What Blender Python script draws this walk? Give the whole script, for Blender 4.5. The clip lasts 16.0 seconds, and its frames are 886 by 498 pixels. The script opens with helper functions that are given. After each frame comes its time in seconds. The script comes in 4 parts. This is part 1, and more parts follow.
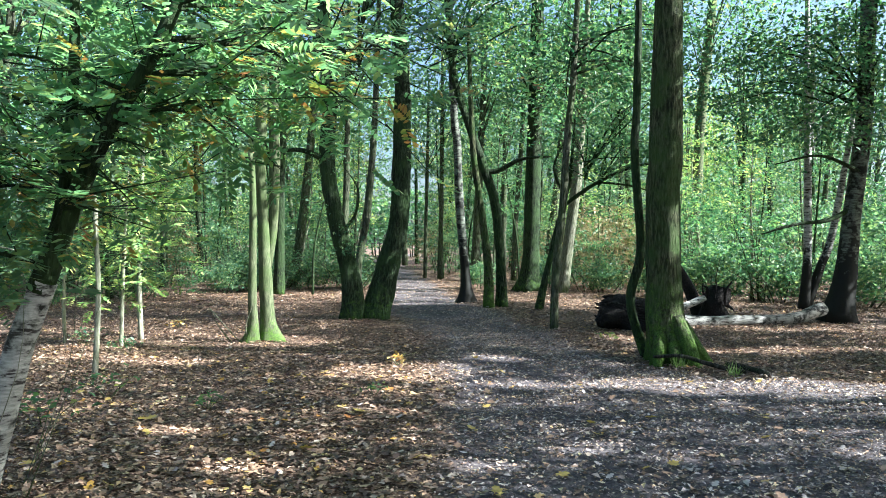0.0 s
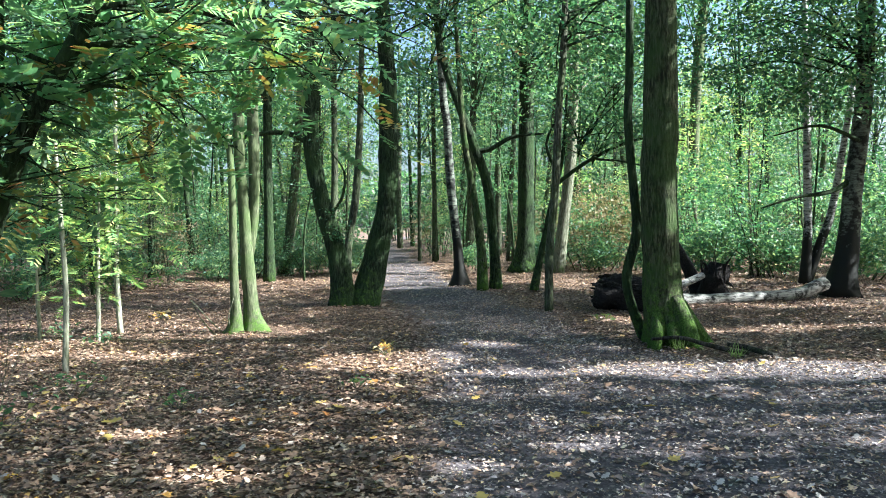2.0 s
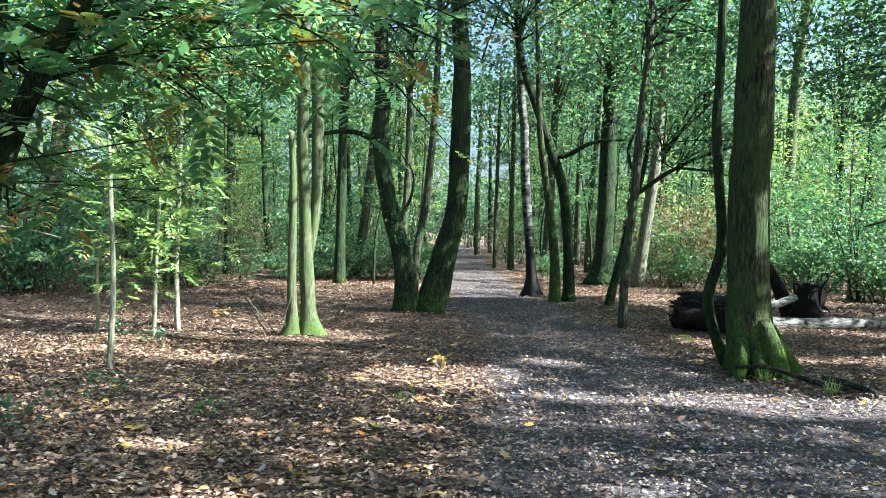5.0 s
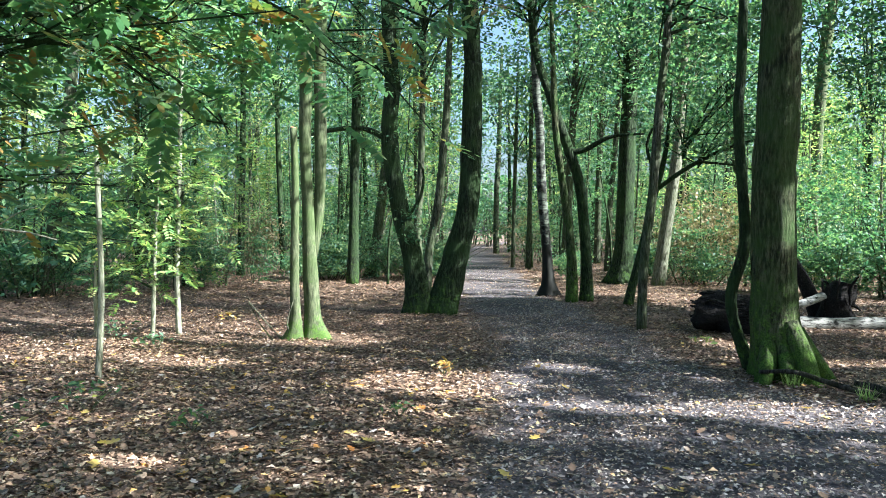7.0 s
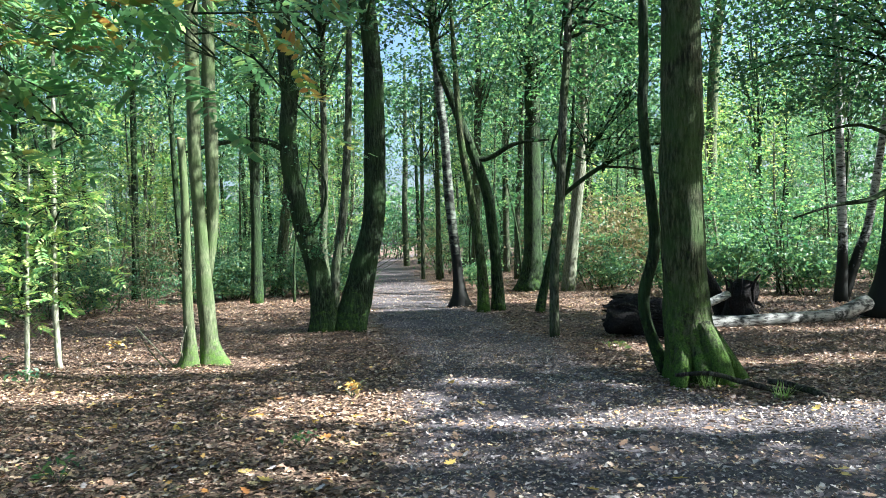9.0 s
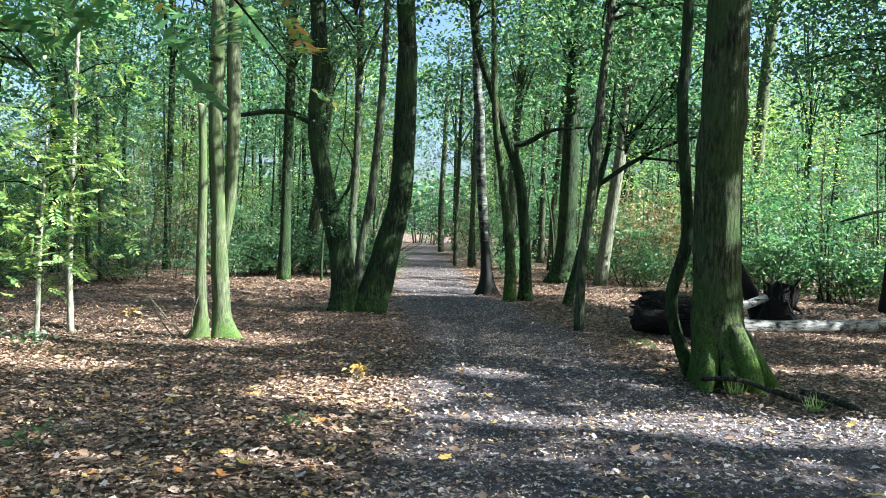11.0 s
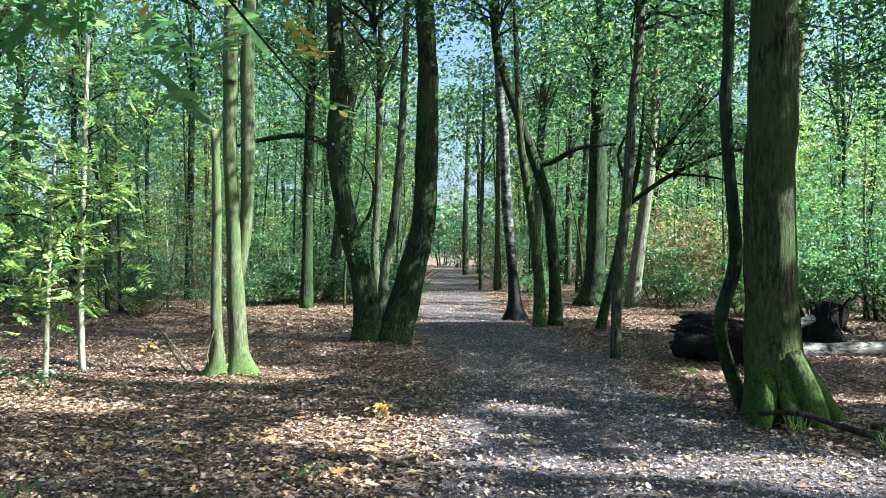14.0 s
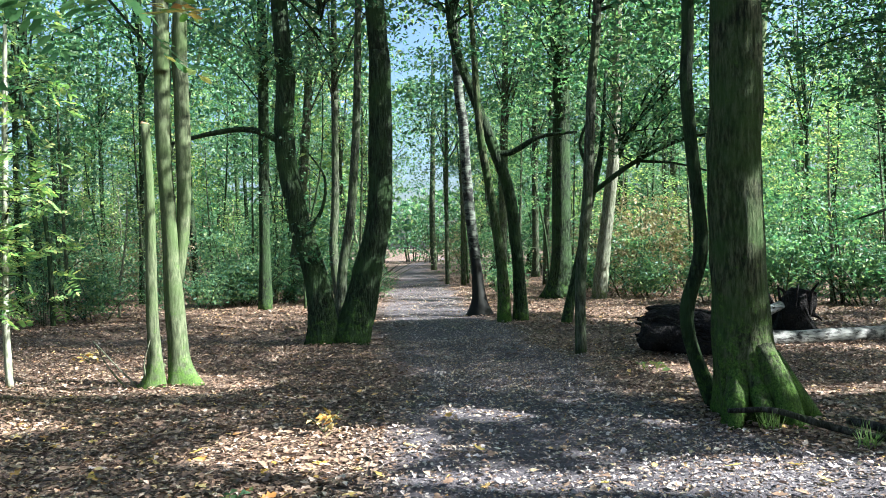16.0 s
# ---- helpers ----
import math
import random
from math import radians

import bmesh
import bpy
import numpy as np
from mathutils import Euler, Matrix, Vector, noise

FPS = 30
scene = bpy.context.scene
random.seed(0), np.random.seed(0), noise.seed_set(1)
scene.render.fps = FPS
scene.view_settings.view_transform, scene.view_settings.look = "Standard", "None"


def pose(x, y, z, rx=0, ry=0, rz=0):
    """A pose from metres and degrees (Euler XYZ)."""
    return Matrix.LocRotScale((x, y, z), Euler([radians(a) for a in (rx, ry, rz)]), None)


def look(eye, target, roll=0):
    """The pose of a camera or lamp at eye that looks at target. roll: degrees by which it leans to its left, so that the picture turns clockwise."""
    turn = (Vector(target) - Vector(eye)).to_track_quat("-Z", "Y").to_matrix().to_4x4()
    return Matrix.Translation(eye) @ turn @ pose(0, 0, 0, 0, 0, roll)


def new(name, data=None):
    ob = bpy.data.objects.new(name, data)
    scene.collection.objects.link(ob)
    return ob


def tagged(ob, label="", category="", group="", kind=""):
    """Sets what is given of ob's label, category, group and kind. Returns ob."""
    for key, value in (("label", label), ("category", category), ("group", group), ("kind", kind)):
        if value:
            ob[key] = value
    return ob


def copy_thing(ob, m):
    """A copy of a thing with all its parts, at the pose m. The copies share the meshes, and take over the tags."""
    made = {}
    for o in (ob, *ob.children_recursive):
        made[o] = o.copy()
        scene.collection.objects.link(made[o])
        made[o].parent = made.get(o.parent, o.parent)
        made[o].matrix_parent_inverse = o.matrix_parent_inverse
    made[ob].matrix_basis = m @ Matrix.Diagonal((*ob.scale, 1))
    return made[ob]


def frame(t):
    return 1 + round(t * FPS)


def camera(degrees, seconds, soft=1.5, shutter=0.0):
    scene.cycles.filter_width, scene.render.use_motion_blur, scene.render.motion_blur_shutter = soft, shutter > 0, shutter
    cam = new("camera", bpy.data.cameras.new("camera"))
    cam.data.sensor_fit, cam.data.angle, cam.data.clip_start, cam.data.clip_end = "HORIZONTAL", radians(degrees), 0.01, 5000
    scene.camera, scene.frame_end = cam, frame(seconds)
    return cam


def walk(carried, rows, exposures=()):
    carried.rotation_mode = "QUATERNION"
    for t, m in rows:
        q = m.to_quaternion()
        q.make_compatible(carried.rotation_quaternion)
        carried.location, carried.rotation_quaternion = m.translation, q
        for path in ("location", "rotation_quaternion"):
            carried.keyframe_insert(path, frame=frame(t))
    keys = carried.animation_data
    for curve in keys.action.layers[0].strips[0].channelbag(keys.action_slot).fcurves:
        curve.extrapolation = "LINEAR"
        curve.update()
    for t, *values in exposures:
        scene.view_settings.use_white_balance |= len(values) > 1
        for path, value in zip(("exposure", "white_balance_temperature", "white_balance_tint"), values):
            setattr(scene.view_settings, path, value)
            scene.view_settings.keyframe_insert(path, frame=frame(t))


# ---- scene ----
cam = camera(60.0, 16.0, soft=0.75)
PATH = [
    (0, (0.399, 1.387, 1.531), (0.304, 3.685, 1.515), 0.3),
    (0.5, (0.485, 1.539, 1.542), (0.274, 3.829, 1.516), 1.0),
    (1, (0.560, 1.613, 1.526), (0.278, 3.896, 1.470), 1.3),
    (1.5, (0.573, 1.711, 1.524), (0.375, 4.001, 1.441), 0.3),
    (2, (0.515, 1.835, 1.541), (0.427, 4.132, 1.470), -1.1),
    (2.5, (0.501, 1.923, 1.527), (0.440, 4.220, 1.454), -1.1),
    (3, (0.570, 2.080, 1.529), (0.430, 4.376, 1.463), -0.4),
    (3.5, (0.657, 2.198, 1.550), (0.398, 4.483, 1.501), 0.4),
    (4, (0.677, 2.274, 1.546), (0.355, 4.551, 1.496), 1.2),
    (6.3, (0.726, 2.827, 1.524), (0.380, 5.100, 1.473), 0.4),
    (6.5, (0.752, 2.884, 1.540), (0.375, 5.152, 1.492), 0.5),
    (7, (0.800, 2.943, 1.526), (0.409, 5.208, 1.471), 0.5),
    (7.5, (0.779, 3.085, 1.518), (0.492, 5.367, 1.474), -0.6),
    (8, (0.735, 3.182, 1.547), (0.565, 5.475, 1.525), -1.7),
    (8.2, (0.718, 3.214, 1.543), (0.584, 5.511, 1.525), -2.0),
    (10.3, (0.974, 3.693, 1.451), (0.797, 5.986, 1.424), -0.1),
    (10.5, (0.975, 3.714, 1.452), (0.780, 6.006, 1.421), 0.4),
    (11, (0.976, 3.793, 1.444), (0.738, 6.080, 1.388), 1.5),
    (11.5, (0.964, 3.809, 1.447), (0.696, 6.090, 1.350), 1.8),
    (12, (0.920, 3.901, 1.450), (0.691, 6.187, 1.350), 1.4),
    (12.5, (0.839, 4.038, 1.462), (0.661, 6.330, 1.381), 0.5),
    (13, (0.791, 4.078, 1.467), (0.614, 6.370, 1.396), 0.3),
    (13.5, (0.818, 4.163, 1.464), (0.589, 6.452, 1.429), 0.3),
    (14, (0.889, 4.326, 1.472), (0.578, 6.606, 1.483), 0.2),
    (14.5, (0.951, 4.436, 1.473), (0.554, 6.701, 1.497), 0.6),
    (15, (0.999, 4.522, 1.462), (0.578, 6.784, 1.465), 0.4),
    (15.5, (1.023, 4.695, 1.462), (0.687, 6.970, 1.447), -0.6),
    (16, (1.029, 4.862, 1.474), (0.805, 7.151, 1.469), -1.4),
]
walk(cam, [(t, look(eye, target, roll)) for t, eye, target, roll in PATH], exposures=((0, 2.66, 5380, 6), (8, 2.6, 5380, 6), (16, 2.55, 5380, 6)))

# ---- daylight: a low autumn sun from the right ----
SUN_EL, SUN_AZ = radians(36), radians(97)
SUN_DIR = Vector((math.cos(SUN_EL) * math.sin(SUN_AZ), math.cos(SUN_EL) * math.cos(SUN_AZ), math.sin(SUN_EL)))
world = bpy.data.worlds.new("sky")
scene.world = world
world.use_nodes = True
sky = world.node_tree.nodes.new("ShaderNodeTexSky")
sky.sky_type, sky.sun_disc = "NISHITA", False
sky.sun_elevation, sky.sun_rotation = SUN_EL, SUN_AZ
sky.dust_density = 3.5
backg = world.node_tree.nodes["Background"]
backg.inputs["Strength"].default_value = 0.05
world.node_tree.links.new(sky.outputs[0], backg.inputs["Color"])
sun_data = bpy.data.lights.new("sun", "SUN")
sun_data.energy, sun_data.angle, sun_data.color = 5.0, radians(0.5), (1.0, 0.93, 0.82)
sun = new("sun", sun_data)
sun.matrix_world = look(SUN_DIR * 60, (0, 0, 0))


# ---- materials ----
def material(name):
    m = bpy.data.materials.new(name)
    m.use_nodes = True
    return m, m.node_tree.nodes, m.node_tree.links, m.node_tree.nodes["Principled BSDF"]


def noise_node(n, l, vec, scale, detail=4, rough=0.6):
    k = n.new("ShaderNodeTexNoise")
    k.inputs["Scale"].default_value, k.inputs["Detail"].default_value, k.inputs["Roughness"].default_value = scale, detail, rough
    if vec:
        l.new(vec, k.inputs["Vector"])
    return k.outputs["Fac"]


def ramp_node(n, l, fac, stops):
    k = n.new("ShaderNodeValToRGB")
    e = k.color_ramp.elements
    while len(e) < len(stops):
        e.new(0.5)
    for el, (p, c) in zip(e, stops):
        el.position, el.color = p, (*c, 1)
    l.new(fac, k.inputs["Fac"])
    return k.outputs["Color"]


def mix_node(n, l, fac, a, b, blend="MIX"):
    k = n.new("ShaderNodeMix")
    k.data_type, k.blend_type = "RGBA", blend
    for sock, v in ((k.inputs[0], fac), (k.inputs[6], a), (k.inputs[7], b)):
        if isinstance(v, (int, float)):
            sock.default_value = v
        elif isinstance(v, tuple):
            sock.default_value = (*v, 1)
        else:
            l.new(v, sock)
    return k.outputs[2]


def math_node(n, l, op, a, b):
    k = n.new("ShaderNodeMath")
    k.operation, k.use_clamp = op, True
    for sock, v in zip(k.inputs, (a, b)):
        if isinstance(v, (int, float)):
            sock.default_value = v
        else:
            l.new(v, sock)
    return k.outputs[0]


def bump_node(n, l, h, b, strength=0.6, dist=0.02):
    k = n.new("ShaderNodeBump")
    k.inputs["Strength"].default_value, k.inputs["Distance"].default_value = strength, dist
    l.new(h, k.inputs["Height"])
    l.new(k.outputs[0], b.inputs["Normal"])


def coords(n, l, sx, sy, sz):
    tc = n.new("ShaderNodeTexCoord")
    mp = n.new("ShaderNodeMapping")
    mp.inputs["Scale"].default_value = (sx, sy, sz)
    l.new(tc.outputs["Object"], mp.inputs["Vector"])
    return tc.outputs["Object"], mp.outputs["Vector"]


def bark(name, dark, mid, light, moss=0.4, moss_top=1.0, algae=(0.075, 0.11, 0.035), algae_amount=0.45, relief=1.0):
    """Furrowed bark with a green algae film and moss that thins out above moss_top metres."""
    m, n, l, b = material(name)
    ob, st = coords(n, l, 1, 1, 0.2)
    fur = noise_node(n, l, st, 34, 8, 0.7)
    col = ramp_node(n, l, fur, ((0.41, dark), (0.5, mid), (0.6, light)))
    patch = noise_node(n, l, ob, 2.2, 4)
    film = ramp_node(n, l, patch, ((0.42, (0, 0, 0)), (0.62, (1, 1, 1))))
    col = mix_node(n, l, math_node(n, l, "MULTIPLY", film, algae_amount), col, algae)
    sep = n.new("ShaderNodeSeparateXYZ")
    l.new(ob, sep.inputs[0])
    high = n.new("ShaderNodeMapRange")
    l.new(sep.outputs[2], high.inputs[0])
    high.inputs[1].default_value, high.inputs[2].default_value = 0.05, moss_top
    high.inputs[3].default_value, high.inputs[4].default_value = moss, 0.0
    mn = noise_node(n, l, ob, 12, 7, 0.7)
    mfac = math_node(n, l, "MULTIPLY", math_node(n, l, "SUBTRACT", math_node(n, l, "ADD", mn, high.outputs[0]), 0.6), 5.0)
    mcol = ramp_node(n, l, noise_node(n, l, ob, 60, 3), ((0.3, (0.02, 0.045, 0.008)), (0.7, (0.115, 0.195, 0.03))))
    col = mix_node(n, l, mfac, col, mcol)
    l.new(col, b.inputs["Base Color"])
    b.inputs["Roughness"].default_value = 0.85
    b.inputs["Specular IOR Level"].default_value = 0.12
    bump_node(n, l, fur, b, relief, 0.05 * relief)
    return m


def birch_bark(name, cover=0.56, foot=0.42, pale=(0.42, 0.42, 0.38)):
    m, n, l, b = material(name)
    ob, st = coords(n, l, 2.0, 2.0, 9)
    len_ = noise_node(n, l, st, 3.4, 5, 0.7)
    col = ramp_node(n, l, len_, ((0.4, (0.035, 0.03, 0.026)), (0.47, tuple(0.6 * c for c in pale)), (0.62, pale)))
    sep = n.new("ShaderNodeSeparateXYZ")
    l.new(ob, sep.inputs[0])
    low = n.new("ShaderNodeMapRange")
    l.new(sep.outputs[2], low.inputs[0])
    low.inputs[1].default_value, low.inputs[2].default_value = 0.2, 1.9
    low.inputs[3].default_value, low.inputs[4].default_value = foot, 0.0
    pn = noise_node(n, l, ob, 6, 5)
    plates = math_node(n, l, "MULTIPLY", math_node(n, l, "SUBTRACT", math_node(n, l, "ADD", pn, low.outputs[0]), cover), 8.0)
    col = mix_node(n, l, plates, col, (0.013, 0.013, 0.01))
    b.inputs["Specular IOR Level"].default_value = 0.15
    l.new(col, b.inputs["Base Color"])
    b.inputs["Roughness"].default_value = 0.7
    bump_node(n, l, pn, b, 0.6, 0.02)
    return m


def leaf_material(name, stops, translucent=0.45, rough=0.5):
    m, n, l, b = material(name)
    geo = n.new("ShaderNodeNewGeometry")
    col = ramp_node(n, l, geo.outputs["Random Per Island"], stops)
    tc = n.new("ShaderNodeTexCoord")
    col = mix_node(n, l, 0.5, col, ramp_node(n, l, noise_node(n, l, tc.outputs["Object"], 35, 2), ((0.3, (0.5, 0.5, 0.5)), (0.7, (1, 1, 1)))), "MULTIPLY")
    l.new(col, b.inputs["Base Color"])
    b.inputs["Roughness"].default_value = rough
    if translucent:
        tr = n.new("ShaderNodeBsdfTranslucent")
        l.new(mix_node(n, l, 1.0, col, (1.3, 1.42, 0.9), "MULTIPLY"), tr.inputs["Color"])
        mx = n.new("ShaderNodeMixShader")
        mx.inputs[0].default_value = translucent
        l.new(b.outputs[0], mx.inputs[1])
        l.new(tr.outputs[0], mx.inputs[2])
        l.new(mx.outputs[0], n["Material Output"].inputs["Surface"])
    return m


BARK_OAK = bark("oak_bark", (0.012, 0.014, 0.007), (0.042, 0.048, 0.022), (0.095, 0.1, 0.052), 0.28, 1.25, (0.04, 0.075, 0.018), 0.7)
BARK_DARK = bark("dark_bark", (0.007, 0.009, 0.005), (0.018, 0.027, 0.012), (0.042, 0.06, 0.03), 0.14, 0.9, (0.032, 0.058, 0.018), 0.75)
BARK_SMOOTH = bark("smooth_green_bark", (0.045, 0.05, 0.026), (0.078, 0.09, 0.046), (0.125, 0.135, 0.075), 0.2, 0.6, (0.06, 0.09, 0.028), 0.75, 0.45)
BARK_PALE = bark("pale_bark", (0.08, 0.08, 0.05), (0.145, 0.148, 0.1), (0.22, 0.22, 0.16), 0.15, 0.6, (0.111, 0.13, 0.065), 0.3)
BARK_SAPLING = bark("sapling_bark", (0.12, 0.12, 0.08), (0.22, 0.22, 0.155), (0.33, 0.32, 0.25), 0.05, 0.4, (0.2, 0.24, 0.12), 0.3, 0.3)
BARK_FAR = bark("wood_bark", (0.022, 0.024, 0.016), (0.055, 0.06, 0.038), (0.11, 0.115, 0.078), 0.08, 0.8, (0.06, 0.09, 0.03), 0.55)
BARK_DEAD = bark("dead_wood", (0.015, 0.012, 0.01), (0.04, 0.034, 0.028), (0.09, 0.08, 0.07), 0.0, 0.5, (0.04, 0.06, 0.02), 0.25)
BARK_BIRCH = birch_bark("birch_bark")
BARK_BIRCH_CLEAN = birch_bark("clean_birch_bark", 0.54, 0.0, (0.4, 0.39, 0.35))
BARK_LOG = birch_bark("weathered_birch_bark", 0.51, 0.0, (0.3, 0.29, 0.255))
BARK_BIRCH_OLD = birch_bark("old_birch_bark", 0.46, 0.3, (0.15, 0.165, 0.125))
LEAF_OAK = leaf_material("oak_leaf", ((0.0, (0.03, 0.095, 0.055)), (0.5, (0.075, 0.175, 0.085)), (0.88, (0.15, 0.26, 0.105)), (1.0, (0.23, 0.29, 0.115))))
LEAF_FAR = leaf_material("wood_leaf", ((0.0, (0.045, 0.115, 0.075)), (0.4, (0.1, 0.2, 0.115)), (0.85, (0.2, 0.3, 0.14)), (1.0, (0.32, 0.36, 0.17))), 0.5)
LEAF_YELLOW = leaf_material("yellowing_leaf", ((0.0, (0.118, 0.251, 0.0768)), (0.5, (0.265, 0.397, 0.134)), (1.0, (0.555, 0.529, 0.192))), 0.5)
LEAF_BROWN = leaf_material("browning_leaf", ((0.0, (0.108, 0.142, 0.06)), (0.5, (0.225, 0.18, 0.096)), (1.0, (0.378, 0.285, 0.18))), 0.35)
LEAF_ROWAN = leaf_material("rowan_leaf", ((0.0, (0.088, 0.175, 0.108)), (0.6, (0.13, 0.225, 0.128)), (0.93, (0.21, 0.29, 0.13)), (1.0, (0.36, 0.3, 0.1))), 0.78)
LEAF_ORANGE = leaf_material("turning_rowan_leaf", ((0.0, (0.1, 0.2, 0.04)), (0.4, (0.27, 0.25, 0.07)), (0.8, (0.34, 0.2, 0.06)), (1.0, (0.3, 0.13, 0.05))), 0.5)
LITTER = leaf_material("litter_leaf", ((0.0, (0.058, 0.0375, 0.0248)), (0.35, (0.145, 0.09, 0.0589)), (0.6, (0.29, 0.18, 0.112)), (0.82, (0.42, 0.28, 0.18)), (0.95, (0.58, 0.47, 0.37)), (1.0, (0.7, 0.42, 0.1))), 0, 0.5)
LITTER_PALE = leaf_material("pale_litter_leaf", ((0.0, (0.12, 0.085, 0.075)), (0.35, (0.28, 0.225, 0.2)), (0.75, (0.58, 0.51, 0.47)), (1.0, (0.58, 0.45, 0.22))), 0, 0.5)
LITTER_GOLD = leaf_material("gold_litter_leaf", ((0.0, (0.5, 0.2, 0.05)), (0.5, (0.6, 0.42, 0.08)), (1.0, (0.62, 0.5, 0.3))), 0.2, 0.5)


def ground_material():
    m, n, l, b = material("woodland_floor")
    ob, _ = coords(n, l, 1, 1, 1)
    fine, coarse, broad = noise_node(n, l, ob, 70, 5), noise_node(n, l, ob, 14, 6, 0.7), noise_node(n, l, ob, 0.8, 4)
    lit = ramp_node(n, l, coarse, ((0.3, (0.039, 0.026, 0.0182)), (0.5, (0.111, 0.0676, 0.0442)), (0.7, (0.221, 0.137, 0.091))))
    vor = n.new("ShaderNodeTexVoronoi")
    vor.inputs["Scale"].default_value = 42
    l.new(ob, vor.inputs["Vector"])
    bits = n.new("ShaderNodeSeparateColor")
    l.new(vor.outputs["Color"], bits.inputs[0])
    lit = mix_node(n, l, 0.7, lit, ramp_node(n, l, bits.outputs[0], ((0.0, (0.012, 0.009, 0.007)), (0.55, (0.1, 0.062, 0.042)), (0.85, (0.26, 0.18, 0.12)), (1.0, (0.5, 0.4, 0.3)))))
    soil = ramp_node(n, l, fine, ((0.3, (0.045, 0.0391, 0.042)), (0.55, (0.093, 0.0812, 0.087)), (0.75, (0.173, 0.145, 0.15))))
    soil = mix_node(n, l, 0.35, soil, ramp_node(n, l, broad, ((0.35, (0.045, 0.0391, 0.0405)), (0.65, (0.15, 0.125, 0.126)))))
    soil = mix_node(n, l, 0.45, soil, ramp_node(n, l, bits.outputs[1], ((0.0, (0.025, 0.021, 0.022)), (0.6, (0.085, 0.075, 0.077)), (0.9, (0.13, 0.112, 0.11)), (1.0, (0.34, 0.3, 0.27)))))
    at = n.new("ShaderNodeAttribute")
    at.attribute_name = "trodden"
    edge = math_node(n, l, "ADD", at.outputs["Fac"], math_node(n, l, "MULTIPLY", math_node(n, l, "SUBTRACT", coarse, 0.5), 0.6))
    l.new(mix_node(n, l, edge, lit, soil), b.inputs["Base Color"])
    b.inputs["Roughness"].default_value = 0.9
    b.inputs["Specular IOR Level"].default_value = 0.2
    bump_node(n, l, mix_node(n, l, 0.5, coarse, fine), b, 0.8, 0.03)
    return m


GROUND = ground_material()


# ---- helpers for meshes ----
def finish(name, me, mat, parent=None, label="", kind=""):
    me.materials.append(mat)
    ob = new(name, me)
    if parent:
        ob.parent = parent
    return tagged(ob, label, kind=kind)


def part(name, bm, mat, parent=None, label=""):
    me = bpy.data.meshes.new(name)
    for f in bm.faces:
        f.smooth = True
    bm.to_mesh(me)
    bm.free()
    return finish(name, me, mat, parent, label)


def thing(name, x, y, z, label, category, group=""):
    ob = new(name)
    ob.empty_display_size = 0.2
    ob.location = (x, y, z)
    return tagged(ob, label, category, group)


def spline(points, steps):
    """Points (x, y, z, r) smoothed with a Catmull-Rom curve."""
    p = [np.array(q, float) for q in points]
    p = [2 * p[0] - p[1]] + p + [2 * p[-1] - p[-2]]
    out = []
    for i in range(1, len(p) - 2):
        for k in range(steps):
            t = k / steps
            a, b, c, d = p[i - 1], p[i], p[i + 1], p[i + 2]
            out.append(0.5 * (2 * b + (c - a) * t + (2 * a - 5 * b + 4 * c - d) * t * t + (3 * b - a - 3 * c + d) * t ** 3))
    return out + [p[-2]]


def tube(bm, points, segs=10, steps=4, rough=0.06, flutes=0, flare=0.5, seed=0):
    """A round, slightly uneven limb through points (x, y, z, r); flutes: buttresses at its foot."""
    rings, pts = [], spline(points, steps)
    for i, q in enumerate(pts):
        c = Vector(q[:3])
        a, b = Vector(pts[max(i - 1, 0)][:3]), Vector(pts[min(i + 1, len(pts) - 1)][:3])
        ax = (b - a).normalized()
        side = ax.cross(Vector((0.13, 1, 0.07))).normalized()
        up = side.cross(ax)
        ring = []
        for k in range(segs):
            th = 2 * math.pi * k / segs
            r = q[3] * (1 + rough * noise.noise(Vector((math.cos(th) * 1.5 + seed, math.sin(th) * 1.5, c.z * 2.5 + c.x * 2))) * 2)
            if flutes:
                fall = max(0.0, 1 - (c.z - pts[0][2]) / flare)
                r *= 1 + fall * fall * 0.5 * max(0, math.sin(th * flutes + seed)) + 0.03 * math.sin(th * flutes * 2 + 1)
            ring.append(bm.verts.new(c + side * math.cos(th) * r + up * math.sin(th) * r))
        rings.append(ring)
    for a, b in zip(rings, rings[1:]):
        for k in range(segs):
            bm.faces.new((a[k], a[(k + 1) % segs], b[(k + 1) % segs], b[k]))
    bm.faces.new(rings[0][::-1])
    bm.faces.new(rings[-1])
    return bm


def limb(name, points, mat, parent, segs=8, steps=3, label="", **more):
    o = parent.location
    while parent.parent:
        parent = parent.parent
        o = o + parent.location
    return (tube(bmesh.new(), [(x - o.x, y - o.y, z - o.z, r) for x, y, z, r in points], segs, steps, **more), name, mat, label)


def add_limb(name, points, mat, parent, segs=8, steps=3, label="", **more):
    bm, name, mat, label = limb(name, points, mat, parent, segs, steps, label, **more)
    return part(name, bm, mat, parent, label)


def from_arrays(name, verts, faces):
    """A mesh from numpy arrays; every face has the same number of corners."""
    me = bpy.data.meshes.new(name)
    k = faces.shape[1]
    me.vertices.add(len(verts))
    me.vertices.foreach_set("co", np.ascontiguousarray(verts, np.float32).ravel())
    me.loops.add(faces.size)
    me.loops.foreach_set("vertex_index", np.ascontiguousarray(faces, np.int32).ravel())
    me.polygons.add(len(faces))
    me.polygons.foreach_set("loop_start", np.arange(len(faces), dtype=np.int32) * k)
    me.update(calc_edges=True)
    return me


def unit(v):
    return v / np.maximum(np.linalg.norm(v, axis=1, keepdims=True), 1e-9)


